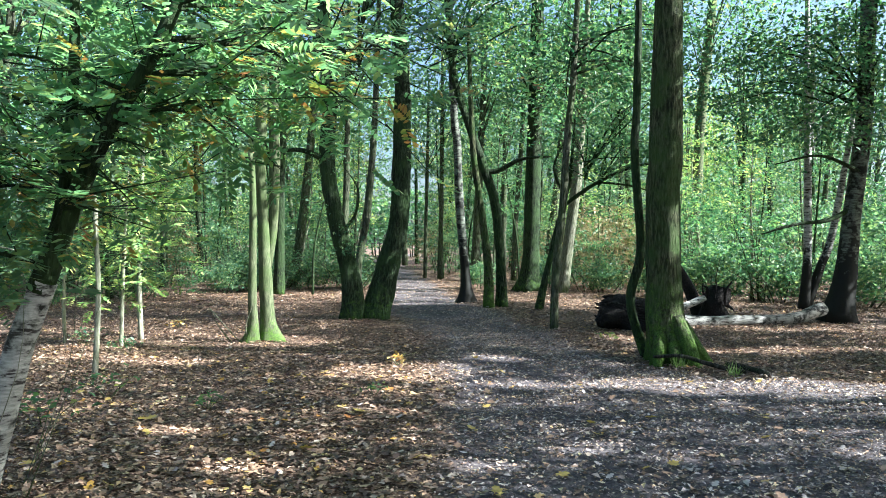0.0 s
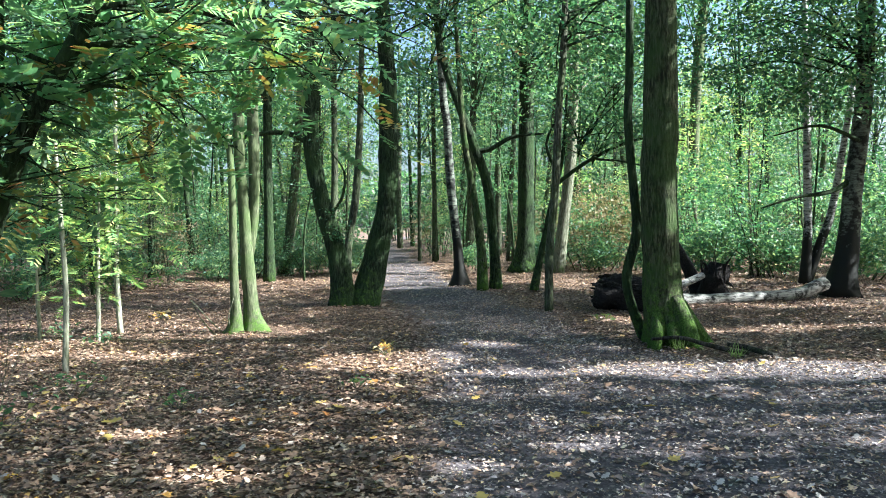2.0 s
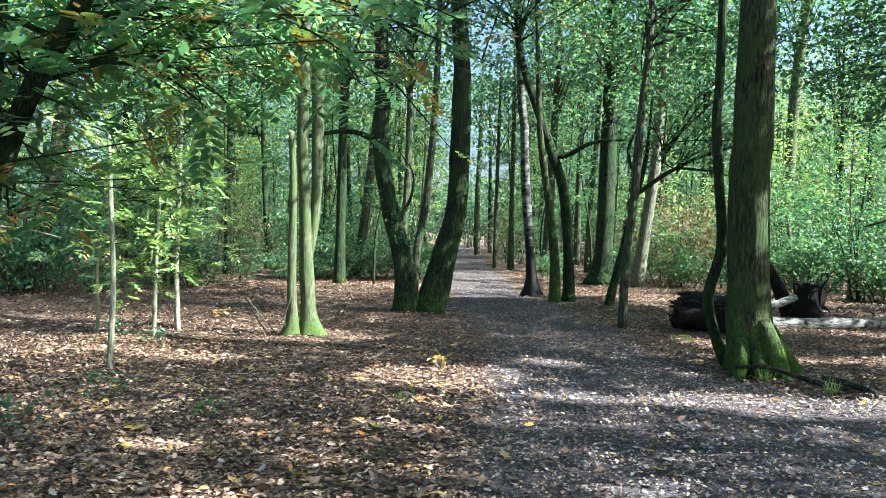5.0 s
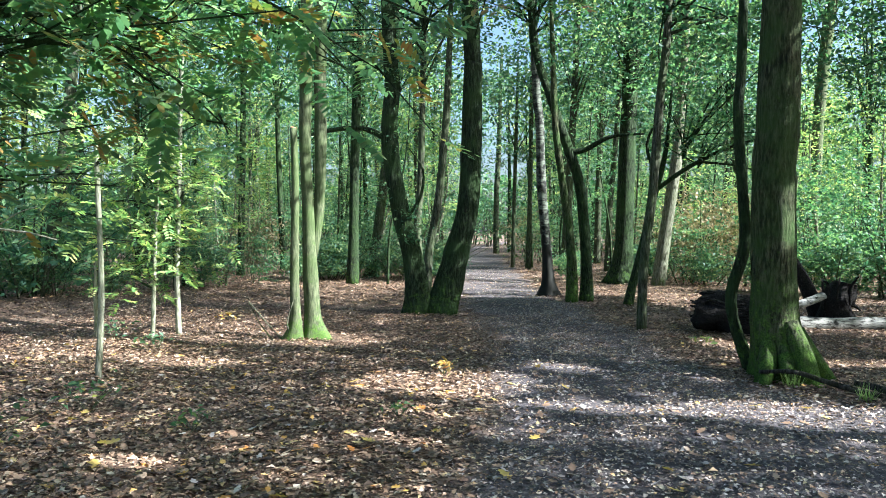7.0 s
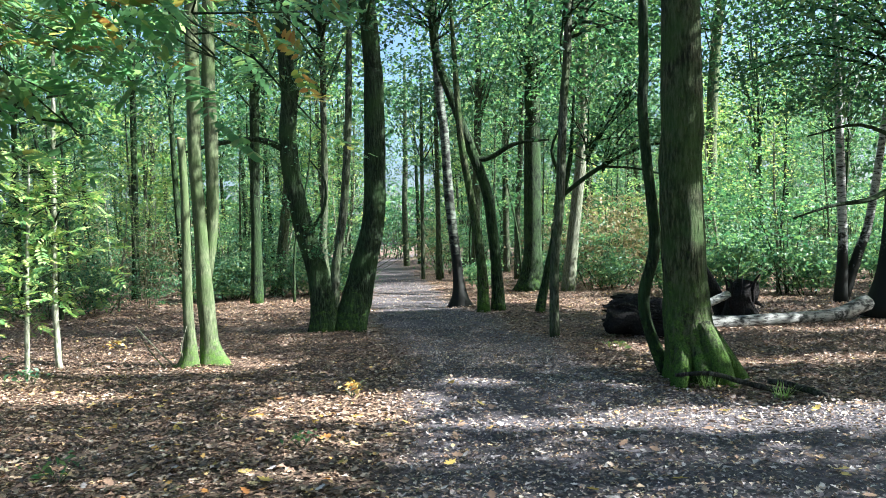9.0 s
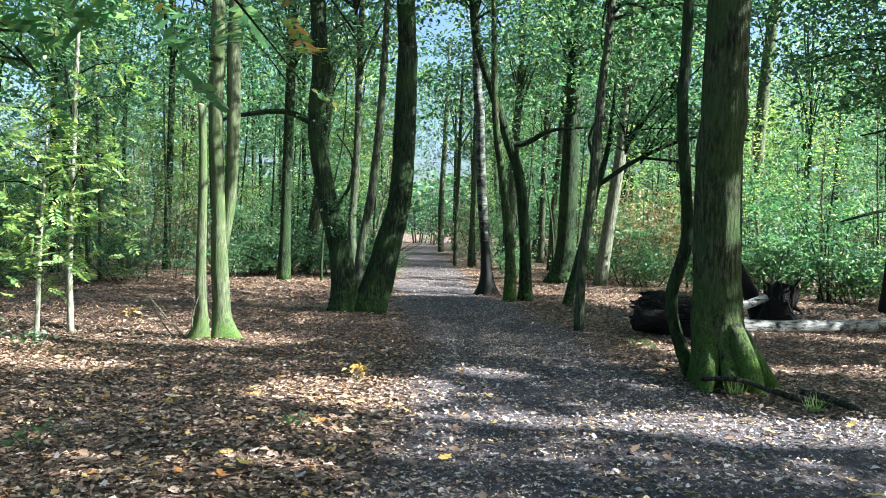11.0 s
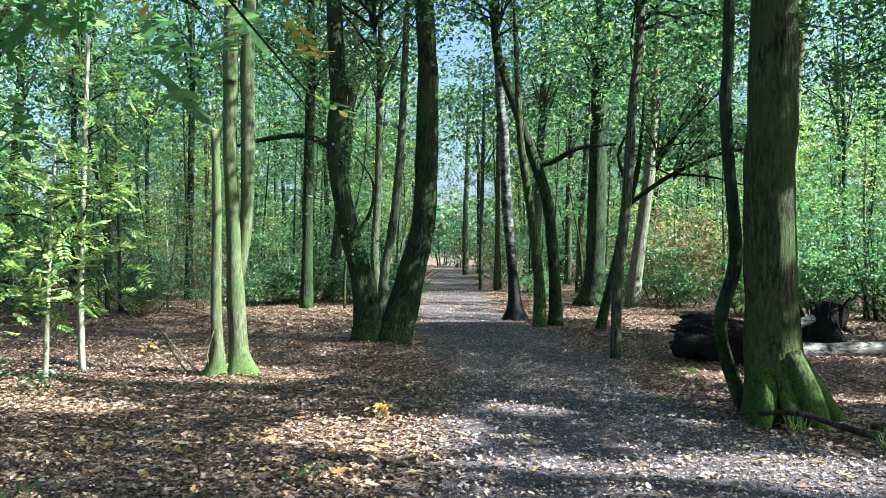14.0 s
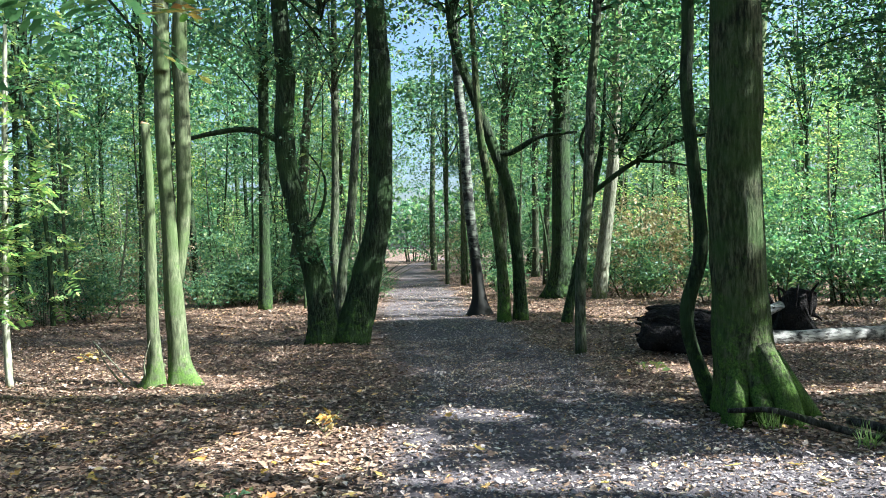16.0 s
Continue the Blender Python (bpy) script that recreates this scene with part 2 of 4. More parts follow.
def leaf_arrays(rng, pos, size, up=1.0, fold=0.18, wide=0.55):
    """Folded two-triangle leaves at pos; up: how level they lie."""
    n = len(pos)
    nor = unit(rng.normal(size=(n, 3)) * 0.6 + np.array([0, 0, up]))
    d = unit(np.cross(nor, rng.normal(size=(n, 3))))
    s = np.cross(d, nor)
    L = (size * rng.uniform(0.45, 1.5, n))[:, None]
    v = np.stack([pos - d * L * 0.5, pos + s * L * wide * 0.5 + nor * L * fold, pos + d * L * 0.5, pos - s * L * wide * 0.5 + nor * L * fold], 1).reshape(-1, 3)
    i = np.arange(n)[:, None] * 4
    return v, np.concatenate([i + [0, 1, 2], i + [0, 2, 3]])


# sunlit places on the floor: x from, x to, y from, y to
GLADES = ((-1.3, 0.3, 9.9, 10.9), (0.0, 1.9, 9.45, 9.7), (1.7, 7.0, 9.5, 10.2), (-9.2, -4.4, 11.7, 13.3), (-5.4, -1.8, 12.6, 13.6), (-9.5, -4.1, 5.3, 8.4), (0.3, 1.0, 11.3, 11.75), (2.1, 2.8, 11.3, 11.7), (2.5, 3.3, 13.7, 14.1),
          (-9.0, -4.0, 23.5, 24.4), (-2.6, 0.2, 20.5, 21.0), (2.2, 3.4, 19.8, 20.4), (-5.5, -3.0, 11.0, 11.4), (3.5, 7.5, 15.2, 15.7), (3.2, 6.5, 12.6, 12.9),
          (1.0, 10.0, 20.7, 25.5), (-4.5, -1.0, 26.2, 26.8), (-5.5, -2.0, 30.0, 30.7), (-1.4, -1.0, 6.5, 6.6), (-2.2, -1.8, 7.4, 7.5), (-0.7, -0.2, 8.3, 8.4),
          (0.4, 0.7, 6.7, 6.8), (1.2, 1.5, 7.3, 7.35), (-1.6, -0.2, 23.0, 23.4), (-3.4, -1.6, 28.0, 28.5))


def open_to_sun(p):
    """True where a leaf at p would shade none of the glades."""
    h = p[:, 2] / SUN_DIR.z
    gx, gy = p[:, 0] - h * SUN_DIR.x, p[:, 1] - h * SUN_DIR.y
    keep = np.ones(len(p), bool)
    for x0, x1, y0, y1 in GLADES:
        keep &= ~((((gx - (x0 + x1) / 2) / (x1 - x0 + 0.25) * 2) ** 4 + ((gy - (y0 + y1) / 2) / (y1 - y0 + 0.25) * 2) ** 2) < 1)
    return keep


def clumps(rng, centre, radii, count, per, spread, flat=0.27):
    """Leaf places in sprays round clump centres in an uneven ellipsoid."""
    u = unit(rng.normal(size=(count, 3))) * rng.uniform(0.25, 1.0, (count, 1)) ** 0.6
    c = np.array(centre) + u * np.array(radii) * rng.uniform(0.75, 1.2, (count, 1))
    p = np.repeat(c, per, 0) + rng.normal(size=(count * per, 3)) * np.array([spread, spread, spread * flat]) * np.repeat(rng.uniform(0.5, 1.4, (count, 1)), per, 0)
    return c, p


def crown(tree, centre, radii, count, per, size, mat, seed, spread=0.45, up=1.0, twigs=14, root=None, bark_mat=None, glade=False, floor=0.3):
    """A crown of separate leaves on branches, under a tree."""
    rng = np.random.default_rng(seed)
    o = np.array(tree.location)
    c, p = clumps(rng, centre, radii, count, per, spread)
    p = p[p[:, 2] > floor]
    if glade:
        p = p[open_to_sun(p)]
    v, f = leaf_arrays(rng, p - o, size, up)
    ob = finish("crown", from_arrays("crown", v, f), mat, tree)
    if root is not None:
        r0 = np.array(root, float)
        for k in range(min(twigs, count)):
            e = c[k]
            mid = r0 + (e - r0) * 0.5 + rng.normal(size=3) * 0.15 + np.array([0, 0, 0.12 * np.linalg.norm(e - r0)])
            start = r0 + np.array([0, 0, rng.uniform(-0.28, 0.28) * radii[2]])
            thick = 0.01 + 0.005 * np.linalg.norm(e - r0)
            add_limb("branch", [(*start, thick * 1.2), (*mid, thick * 0.7), (*e, 0.006)], bark_mat, tree, 5, 4)
    return ob


# ---- the ground ----
def hgt(x, y):
    return 0.03 * np.sin(x * 0.9 + 1) * np.sin(y * 0.7) + 0.015 * np.sin(x * 2.3 + y * 1.1) + 0.012 * np.sin(x * 4.1 - y * 3.3)


def trail(x, y):
    """How trodden the floor is: 1 on the trail, 0 in the litter."""
    yy = np.clip(y, 0, 70)
    left = np.interp(yy, [0, 8, 11, 13.5, 16.5, 20.7, 29, 50, 66, 70], [0.0, 0.12, 0.07, -0.35, -1.0, -1.85, -3.1, -6.1, -8.4, -9]) + 0.15 * np.sin(yy * 1.3) * np.sin(yy * 0.37)
    right = np.interp(yy, [0, 8, 9.7, 10.4, 11.3, 14.8, 18.2, 22.6, 30, 51, 67, 70], [30, 30, 12, 3.2, 2.3, 1.75, 0.95, -0.1, -1.1, -4.2, -7, -7.6]) + 0.12 * np.sin(yy * 1.7 + 1)
    return np.clip((x - left) / 0.5 + 0.5, 0, 1) * np.clip((right - x) / 0.5 + 0.5, 0, 1) * np.interp(yy, [18, 34], [1, 0.85])


def axis(lo, hi, step, far):
    near = np.arange(lo, hi + step / 2, step)
    grow = np.cumsum(step * 1.35 ** np.arange(1, 60))
    grow = grow[grow < far]
    return np.concatenate([lo - grow[::-1], near, hi + grow])


def build_ground():
    xs, ys = axis(-12, 14, 0.13, 1500), axis(-2, 32, 0.13, 1500)
    X, Y = np.meshgrid(xs, ys)
    Z = hgt(X, Y) * (np.abs(X) < 80) * (np.abs(Y) < 90)
    nx, ny = len(xs), len(ys)
    i = (np.arange(ny - 1)[:, None] * nx + np.arange(nx - 1)[None]).ravel()[:, None]
    me = from_arrays("ground", np.stack([X, Y, Z], -1).reshape(-1, 3), i + [0, 1, nx + 1, nx])
    at = me.attributes.new("trodden", "FLOAT", "POINT")
    at.data.foreach_set("value", trail(X, Y).astype(np.float32).ravel())
    for p in me.polygons:
        p.use_smooth = True
    return tagged(finish("ground", me, GROUND), "dark trodden earth trail through brown leaf litter", "ground", kind="structure")


build_ground()


def zed(x, y):
    return float(hgt(np.array(x), np.array(y)))


# ---- trees along the trail: depth, then (x, z, radius) up the stem ----
def tree(name, y, stem, mat, label, top=None, segs=12, lean_y=0.0, sink=0.05, flutes=0, flare=0.5, group="woodland trees", category="tree"):
    """An Empty at the foot with the trunk under it; top: height to which the trunk is carried on."""
    t = thing(name, stem[0][0], y, zed(stem[0][0], y), label, category, group)
    pts = [(x, y + lean_y * z, z, r) for x, z, r in stem]
    pts[0] = (*pts[0][:2], -sink, pts[0][3])
    if top:
        a, b = pts[-2], pts[-1]
        k = (top - b[2])
        pts.append((b[0] + (b[0] - a[0]) / max(b[2] - a[2], 0.1) * k * 0.5, b[1] + 0.1, top, max(b[3] * 0.45, 0.02)))
    add_limb("trunk", pts, mat, t, segs, 5, flutes=flutes, flare=flare, seed=y)
    return t


oak = tree("oak_tree", 11.53, [(2.98, 0.0, 0.27), (2.91, 0.37, 0.25), (2.88, 0.8, 0.232), (2.86, 1.45, 0.221), (2.86, 2.25, 0.213), (2.9, 3.58, 0.199)], BARK_OAK,
           "tall mature tree with furrowed mossy bark and flared foot", 11, 28, flutes=5, flare=0.9)
crown(oak, (3.2, 11.5, 9.5), (4, 4, 3), 130, 40, 0.1, LEAF_OAK, 11, 0.5, twigs=10, root=(3.0, 11.6, 7), bark_mat=BARK_OAK, glade=True)
for pts in ([(2.98, 11.36, 0.6, 0.1), (3.1, 11.22, 0.25, 0.11), (3.18, 11.12, 0.02, 0.08), (3.28, 11.02, -0.06, 0.04)], [(3.08, 11.5, 0.5, 0.1), (3.26, 11.45, 0.2, 0.1), (3.45, 11.4, -0.04, 0.06)],
            [(2.82, 11.4, 0.45, 0.09), (2.76, 11.25, 0.15, 0.09), (2.7, 11.12, -0.04, 0.05)], [(2.93, 11.34, 0.4, 0.08), (2.95, 11.18, 0.12, 0.08), (2.98, 11.05, -0.04, 0.05)]):
    add_limb("buttress_root", pts, BARK_OAK, oak, 10, 5)

wavy = tree("wavy_tree", 11.86, [(2.76, 0.0, 0.085), (2.56, 0.48, 0.063), (2.51, 0.87, 0.063), (2.64, 1.39, 0.066), (2.61, 2.01, 0.056), (2.55, 2.84, 0.055), (2.58, 3.68, 0.052)], BARK_DARK,
            "thin dark crooked tree growing against the larger trunk", 8)
crown(wavy, (2.6, 12.4, 7.5), (2, 2, 1.6), 45, 30, 0.09, LEAF_OAK, 12, 0.4, twigs=6, root=(2.6, 11.9, 6), bark_mat=BARK_DARK, glade=True)

slim = tree("slim_tree", 15.21, [(1.83, 0.0, 0.08), (1.85, 1.01, 0.07), (1.97, 2.23, 0.07), (2.06, 3.68, 0.062), (2.15, 4.65, 0.057)], BARK_FAR,
            "slim straight young tree with dark foot at the trail's edge", 9)
crown(slim, (2.9, 15.9, 5.0), (2.0, 1.6, 1.1), 75, 36, 0.1, LEAF_OAK, 13, 0.4, twigs=12, root=(2.1, 15.2, 4.8), bark_mat=BARK_DARK, glade=True)

bent = tree("bent_tree", 19.06, [(1.86, 0.0, 0.11), (2.05, 0.86, 0.072), (2.27, 1.85, 0.061), (2.51, 2.83, 0.055), (2.6, 3.37, 0.044)], BARK_DARK,
            "thin dark slanting tree with arching side branches", 4.6)
for pts in ([(2.4, 19.06, 2.4, 0.05), (3.2, 19.0, 2.95, 0.04), (4.2, 18.9, 3.35, 0.03), (5.2, 18.9, 3.3, 0.015)],
            [(2.45, 19.06, 2.6, 0.04), (2.2, 19.0, 3.3, 0.03), (2.5, 18.9, 4.0, 0.015)],
            [(3.2, 19.0, 2.95, 0.03), (3.9, 18.8, 2.85, 0.02), (4.7, 18.7, 2.6, 0.01)]):
    add_limb("branch", pts, BARK_DARK, bent, 6, 4)
crown(bent, (3.6, 19.0, 4.2), (2.2, 1.6, 1.0), 50, 34, 0.1, LEAF_OAK, 14, 0.4, twigs=10, root=(2.9, 19.0, 3.2), bark_mat=BARK_DARK, glade=True)
crown(bent, (3.7, 18.8, 3.5), (1.7, 1.0, 0.55), 42, 32, 0.09, LEAF_OAK, 34, 0.32, twigs=8, root=(3.2, 19.0, 2.95), bark_mat=BARK_DARK)

leaner = tree("leaning_tree", 19.87, [(1.06, 0.0, 0.17), (1.02, 1.05, 0.116), (0.89, 2.44, 0.116), (0.61, 3.36, 0.11), (0.24, 4.39, 0.093), (-0.07, 5.31, 0.087), (-0.18, 6.0, 0.087)], BARK_DARK,
              "dark tree arching over the trail with a mossy foot", 9)
add_limb("branch", [(0.64, 19.87, 3.25, 0.08), (1.0, 19.8, 3.3, 0.06), (1.5, 19.7, 3.55, 0.045), (2.2, 19.6, 3.6, 0.02)], BARK_DARK, leaner, 7, 4)
crown(leaner, (-0.3, 19.6, 7.2), (2.6, 2.2, 1.6), 80, 36, 0.11, LEAF_OAK, 15, 0.45, twigs=12, root=(-0.2, 19.8, 6), bark_mat=BARK_DARK, glade=True)
mossy = tree("mossy_tree", 19.56, [(0.74, 0.0, 0.15), (0.72, 0.94, 0.108), (0.57, 2.2, 0.086), (0.41, 3.21, 0.075), (0.32, 4.23, 0.069)], BARK_OAK, "small mossy tree beside the leaning tree", 7)
birch = tree("birch_tree", 21.08, [(0.2, 0.0, 0.26), (0.18, 0.51, 0.138), (0.11, 1.38, 0.113), (0.0, 2.63, 0.113), (-0.07, 4.13, 0.1), (-0.18, 5.37, 0.094)], BARK_BIRCH_OLD,
             "silver birch with white bark and black rugged foot", 12, flutes=4)
crown(birch, (-0.3, 21.4, 8.5), (2.3, 2.2, 2.4), 80, 36, 0.09, LEAF_YELLOW, 16, 0.4, twigs=10, root=(-0.3, 21.1, 7), bark_mat=BARK_BIRCH, glade=True)
big = tree("stout_tree", 26.21, [(2.14, 0.0, 0.44), (2.2, 1.06, 0.277), (2.24, 2.51, 0.245), (2.28, 4.44, 0.237), (2.36, 7.79, 0.213)], BARK_DARK, "stout dark straight tree at the trail's far edge", 13, flutes=4)
crown(big, (2.4, 26, 8.4), (3.6, 3.2, 3.2), 130, 36, 0.15, LEAF_OAK, 17, 0.5, twigs=14, root=(2.3, 26.2, 6.6), bark_mat=BARK_DARK, glade=True)
pale = tree("pale_tree", 25.25, [(3.1, 0.0, 0.2), (3.27, 1.39, 0.171), (3.43, 2.62, 0.164), (3.62, 4.46, 0.14)], BARK_PALE, "pale slanting tree with smooth sunlit bark", 10)
crown(pale, (3.9, 25, 6.6), (2.6, 2.2, 1.8), 70, 34, 0.14, LEAF_FAR, 18, 0.45, twigs=8, root=(3.7, 25.2, 5.4), bark_mat=BARK_PALE, glade=True)

fork = tree("forked_tree", 16.45, [(-1.96, 0.0, 0.27), (-2.06, 0.92, 0.191), (-2.37, 2.12, 0.163), (-2.53, 3.21, 0.154), (-2.48, 4.31, 0.14), (-2.55, 5.04, 0.131)], BARK_DARK,
            "dark twin-stemmed tree spreading from one foot at the trail's edge", 12, 16, flutes=4)
add_limb("trunk", [(-1.63, 16.6, -0.05, 0.31), (-1.37, 16.7, 0.92, 0.243), (-1.12, 16.73, 2.05, 0.197), (-1.07, 16.73, 3.45, 0.187), (-1.06, 16.7, 4.47, 0.168), (-1.1, 16.7, 5.12, 0.154), (-1.5, 16.6, 11, 0.07)], BARK_DARK, fork, 16, 5, flutes=4)
add_limb("branch", [(-2.52, 16.4, 3.15, 0.07), (-3.0, 16.3, 3.35, 0.05), (-3.6, 16.2, 3.3, 0.04), (-4.2, 16.1, 3.15, 0.02)], BARK_DARK, fork, 7, 4)
add_limb("branch", [(-2.2, 16.4, 1.75, 0.04), (-1.95, 16.4, 2.1, 0.03), (-1.9, 16.4, 2.6, 0.02), (-2.15, 16.3, 3.0, 0.01)], BARK_DARK, fork, 6, 4)
crown(fork, (-1.9, 16.3, 6.6), (3.4, 2.4, 2.4), 110, 36, 0.1, LEAF_OAK, 19, 0.45, twigs=18, root=(-1.9, 16.4, 5.2), bark_mat=BARK_DARK, glade=True)
rng = np.random.default_rng(19)
TUFTS = []
for k in range(26):
    z = 0.8 + 3.6 * rng.random()
    x = float(np.interp(z, [0, 0.92, 2.12, 3.21, 4.31], [-1.96, -2.06, -2.37, -2.53, -2.48])) + (0.17 if k % 3 else -0.17)
    e = (x + (0.25 if k % 3 else -0.25) * rng.random(), 16.2 - 0.3 * rng.random(), z + 0.25 * rng.random())
    add_limb("twig", [(x, 16.4, z, 0.008), (*e, 0.003)], BARK_DARK, fork, 4, 2)
    TUFTS.append(rng.normal(size=(22, 3)) * (0.12, 0.1, 0.09) + np.array(e) - np.array(fork.location))
v, f = leaf_arrays(rng, np.concatenate(TUFTS), 0.055)
finish("stem_leaves", from_arrays("stem_leaves", v, f), LEAF_OAK, fork, "small green leaf tufts along the stem", "stuff")
midtree = tree("slender_tree", 19.27, [(-2.4, 0.0, 0.13), (-2.31, 1.14, 0.09), (-2.13, 2.16, 0.09), (-2.0, 3.62, 0.078), (-1.92, 5.3, 0.068)], BARK_FAR, "slender grey-green tree behind the forked tree", 9)
midtree2 = tree("slender_tree", 22.09, [(-3.0, 0.0, 0.13), (-3.17, 1.35, 0.1), (-3.1, 2.69, 0.093), (-3.07, 4.3, 0.079), (-3.05, 6.03, 0.074)], BARK_FAR, "slender dark tree behind the forked tree", 10)
crown(midtree2, (-3, 21.6, 7), (2.6, 2.2, 2.2), 80, 34, 0.12, LEAF_FAR, 20, 0.45, twigs=8, root=(-3.05, 22, 5.4), bark_mat=BARK_FAR, glade=True)

twin = tree("twin_stemmed_tree", 13.18, [(-2.74, 0.0, 0.19), (-2.8, 0.25, 0.13), (-2.82, 0.55, 0.108), (-2.85, 1.05, 0.105), (-2.88, 1.81, 0.082), (-2.93, 2.7, 0.084), (-2.92, 3.45, 0.091), (-2.92, 4.13, 0.087)], BARK_SMOOTH,
            "smooth green-barked tree of several stems, one sawn off", 9, 16, flutes=4, flare=0.4)
add_limb("trunk", [(-2.83, 13.22, 1.15, 0.07), (-2.75, 13.25, 1.75, 0.074), (-2.73, 13.25, 2.43, 0.081), (-2.73, 13.25, 3.31, 0.084), (-2.73, 13.25, 4.13, 0.081), (-2.6, 13.3, 8, 0.04)], BARK_SMOOTH, twin, 14, 5)
stub = add_limb("sawn_stem", [(-3.03, 12.98, -0.05, 0.17), (-2.98, 12.95, 0.2, 0.1), (-2.97, 12.92, 0.52, 0.072), (-2.97, 12.9, 1.06, 0.062), (-2.96, 12.89, 2.06, 0.052), (-2.99, 12.89, 2.9, 0.047)], BARK_SMOOTH, twin, 14, 5, "sawn-off green stem with a fresh cut")
m, n_, l_, b_ = material("fresh_cut_wood")
l_.new(ramp_node(n_, l_, noise_node(n_, l_, None, 40), ((0.3, (0.45, 0.2, 0.08)), (0.7, (0.62, 0.36, 0.18)))), b_.inputs["Base Color"])
CUT = m
bm = bmesh.new()
tube(bm, [(0, 0, 0, 0.047), (0, 0, 0.012, 0.047), (0.002, 0, 0.02, 0.04)], 14, 2)
cut = part("sawn_face", bm, CUT, stub, "orange fresh saw cut")
cut.location = Vector((-2.99, 12.89, 2.895)) - twin.location
crown(twin, (-2.8, 13.4, 7.2), (2.6, 2.2, 2.0), 60, 32, 0.09, LEAF_OAK, 21, 0.4, twigs=10, root=(-2.8, 13.2, 5.5), bark_mat=BARK_SMOOTH, glade=True)
for dx, dy, r in ((-0.24, -0.08, 0.06), (0.24, 0.1, 0.05)):
    add_limb("root_flare", [(-2.88 + dx * 0.2, 13.07 + dy * 0.2, 0.26, r * 0.5), (-2.88 + dx * 0.5, 13.07 + dy * 0.5, 0.12, r * 0.95), (-2.88 + dx, 13.07 + dy, 0.02, r), (-2.88 + dx * 1.5, 13.07 + dy * 1.4, -0.05, r * 0.5)], BARK_SMOOTH, twin, 9, 4)
for x, a in ((-3.25, -0.35), (-3.4, -0.2), (-3.1, 0.15)):
    add_limb("sucker", [(x + 0.12, 12.9, 0.0, 0.012), (x + a * 0.3, 12.85, 0.25, 0.009), (x + a, 12.8, 0.55, 0.004)], BARK_PALE, twin, 5, 3)

backtree = tree("dark_tree", 23.55, [(-5.31, 0.0, 0.19), (-5.28, 1.32, 0.137), (-5.26, 3.52, 0.129), (-5.21, 5.69, 0.122), (-5.22, 7.13, 0.115)], BARK_DARK, "straight dark tree standing in leaf litter", 12)
crown(backtree, (-5.2, 23.5, 7.5), (3.2, 2.6, 2.6), 110, 34, 0.13, LEAF_FAR, 22, 0.5, twigs=12, root=(-5.2, 23.5, 5.8), bark_mat=BARK_DARK, glade=True)
for y, st, top in ((54.65, [(-4.46, 0.0, 0.22), (-4.5, 3.82, 0.186), (-4.37, 7.16, 0.168)], 14), (35.03, [(-1.78, 0.0, 0.085), (-1.74, 2.91, 0.079), (-1.68, 6.31, 0.069)], 9),
                   (34.25, [(-1.09, 0.0, 0.12), (-1.05, 2.21, 0.1), (-1.03, 5.75, 0.089)], 11), (33.7, [(2.04, 0.0, 0.14), (2.12, 2.64, 0.109), (2.33, 5.66, 0.098)], 11)):
    far = tree("trailside_tree", y, st, BARK_FAR, "slender dark tree beside the far trail", top)
    crown(far, (st[-1][0], y, top * 0.75), (2.4, 2.4, 2.4), 60, 30, 0.17, LEAF_FAR, int(y), 0.5, twigs=5, root=(st[-1][0], y, top * 0.6), bark_mat=BARK_FAR)
rback = tree("tall_tree", 33.02, [(9.23, 0.0, 0.27), (9.37, 2.76, 0.209), (9.57, 6.89, 0.209), (9.99, 11.47, 0.175)], BARK_SMOOTH, "tall green-barked tree rising behind the undergrowth", 15)
crown(rback, (10, 33, 11.5), (4, 3.5, 3), 120, 30, 0.18, LEAF_FAR, 24, 0.6, twigs=10, root=(9.7, 33, 8.5), bark_mat=BARK_SMOOTH)

rbirch = tree("birch_tree", 17.28, [(7.76, 0.0, 0.33), (7.93, 1.01, 0.21), (8.04, 2.16, 0.176), (8.25, 3.88, 0.164), (8.31, 5.59, 0.152), (8.34, 6.5, 0.152)], BARK_BIRCH_OLD,
              "old leaning birch with cracked black and white bark", 12, 16, flutes=4)
for pts in ([(8.05, 17.28, 2.3, 0.06), (7.5, 17.1, 2.05, 0.045), (6.8, 17.0, 1.95, 0.03), (6.1, 16.9, 1.75, 0.012)], [(8.2, 17.2, 3.0, 0.05), (7.2, 16.8, 3.3, 0.03), (6.2, 16.5, 3.1, 0.012)]):
    add_limb("branch", pts, BARK_DARK, rbirch, 6, 4)
crown(rbirch, (7.2, 16.8, 4.7), (2.5, 2.2, 1.5), 190, 42, 0.1, LEAF_OAK, 25, 0.45, twigs=22, root=(8.2, 17.2, 4.6), bark_mat=BARK_DARK, glade=True)
rb2 = tree("birch_tree", 19.7, [(8.12, 0.0, 0.16), (8.19, 1.32, 0.094), (8.18, 2.91, 0.087)], BARK_BIRCH, "twin-stemmed pale birch at the clearing's edge", 9)
add_limb("trunk", [(8.15, 19.7, 0.05, 0.12), (8.5, 19.7, 1.06, 0.101), (8.76, 19.7, 1.85, 0.087), (9.3, 19.7, 5, 0.06)], BARK_BIRCH, rb2, 10, 4)
crown(rb2, (8.4, 19.9, 5.4), (2.4, 2, 2), 80, 34, 0.11, LEAF_FAR, 26, 0.45, twigs=10, root=(8.3, 19.8, 4.2), bark_mat=BARK_BIRCH, glade=True)

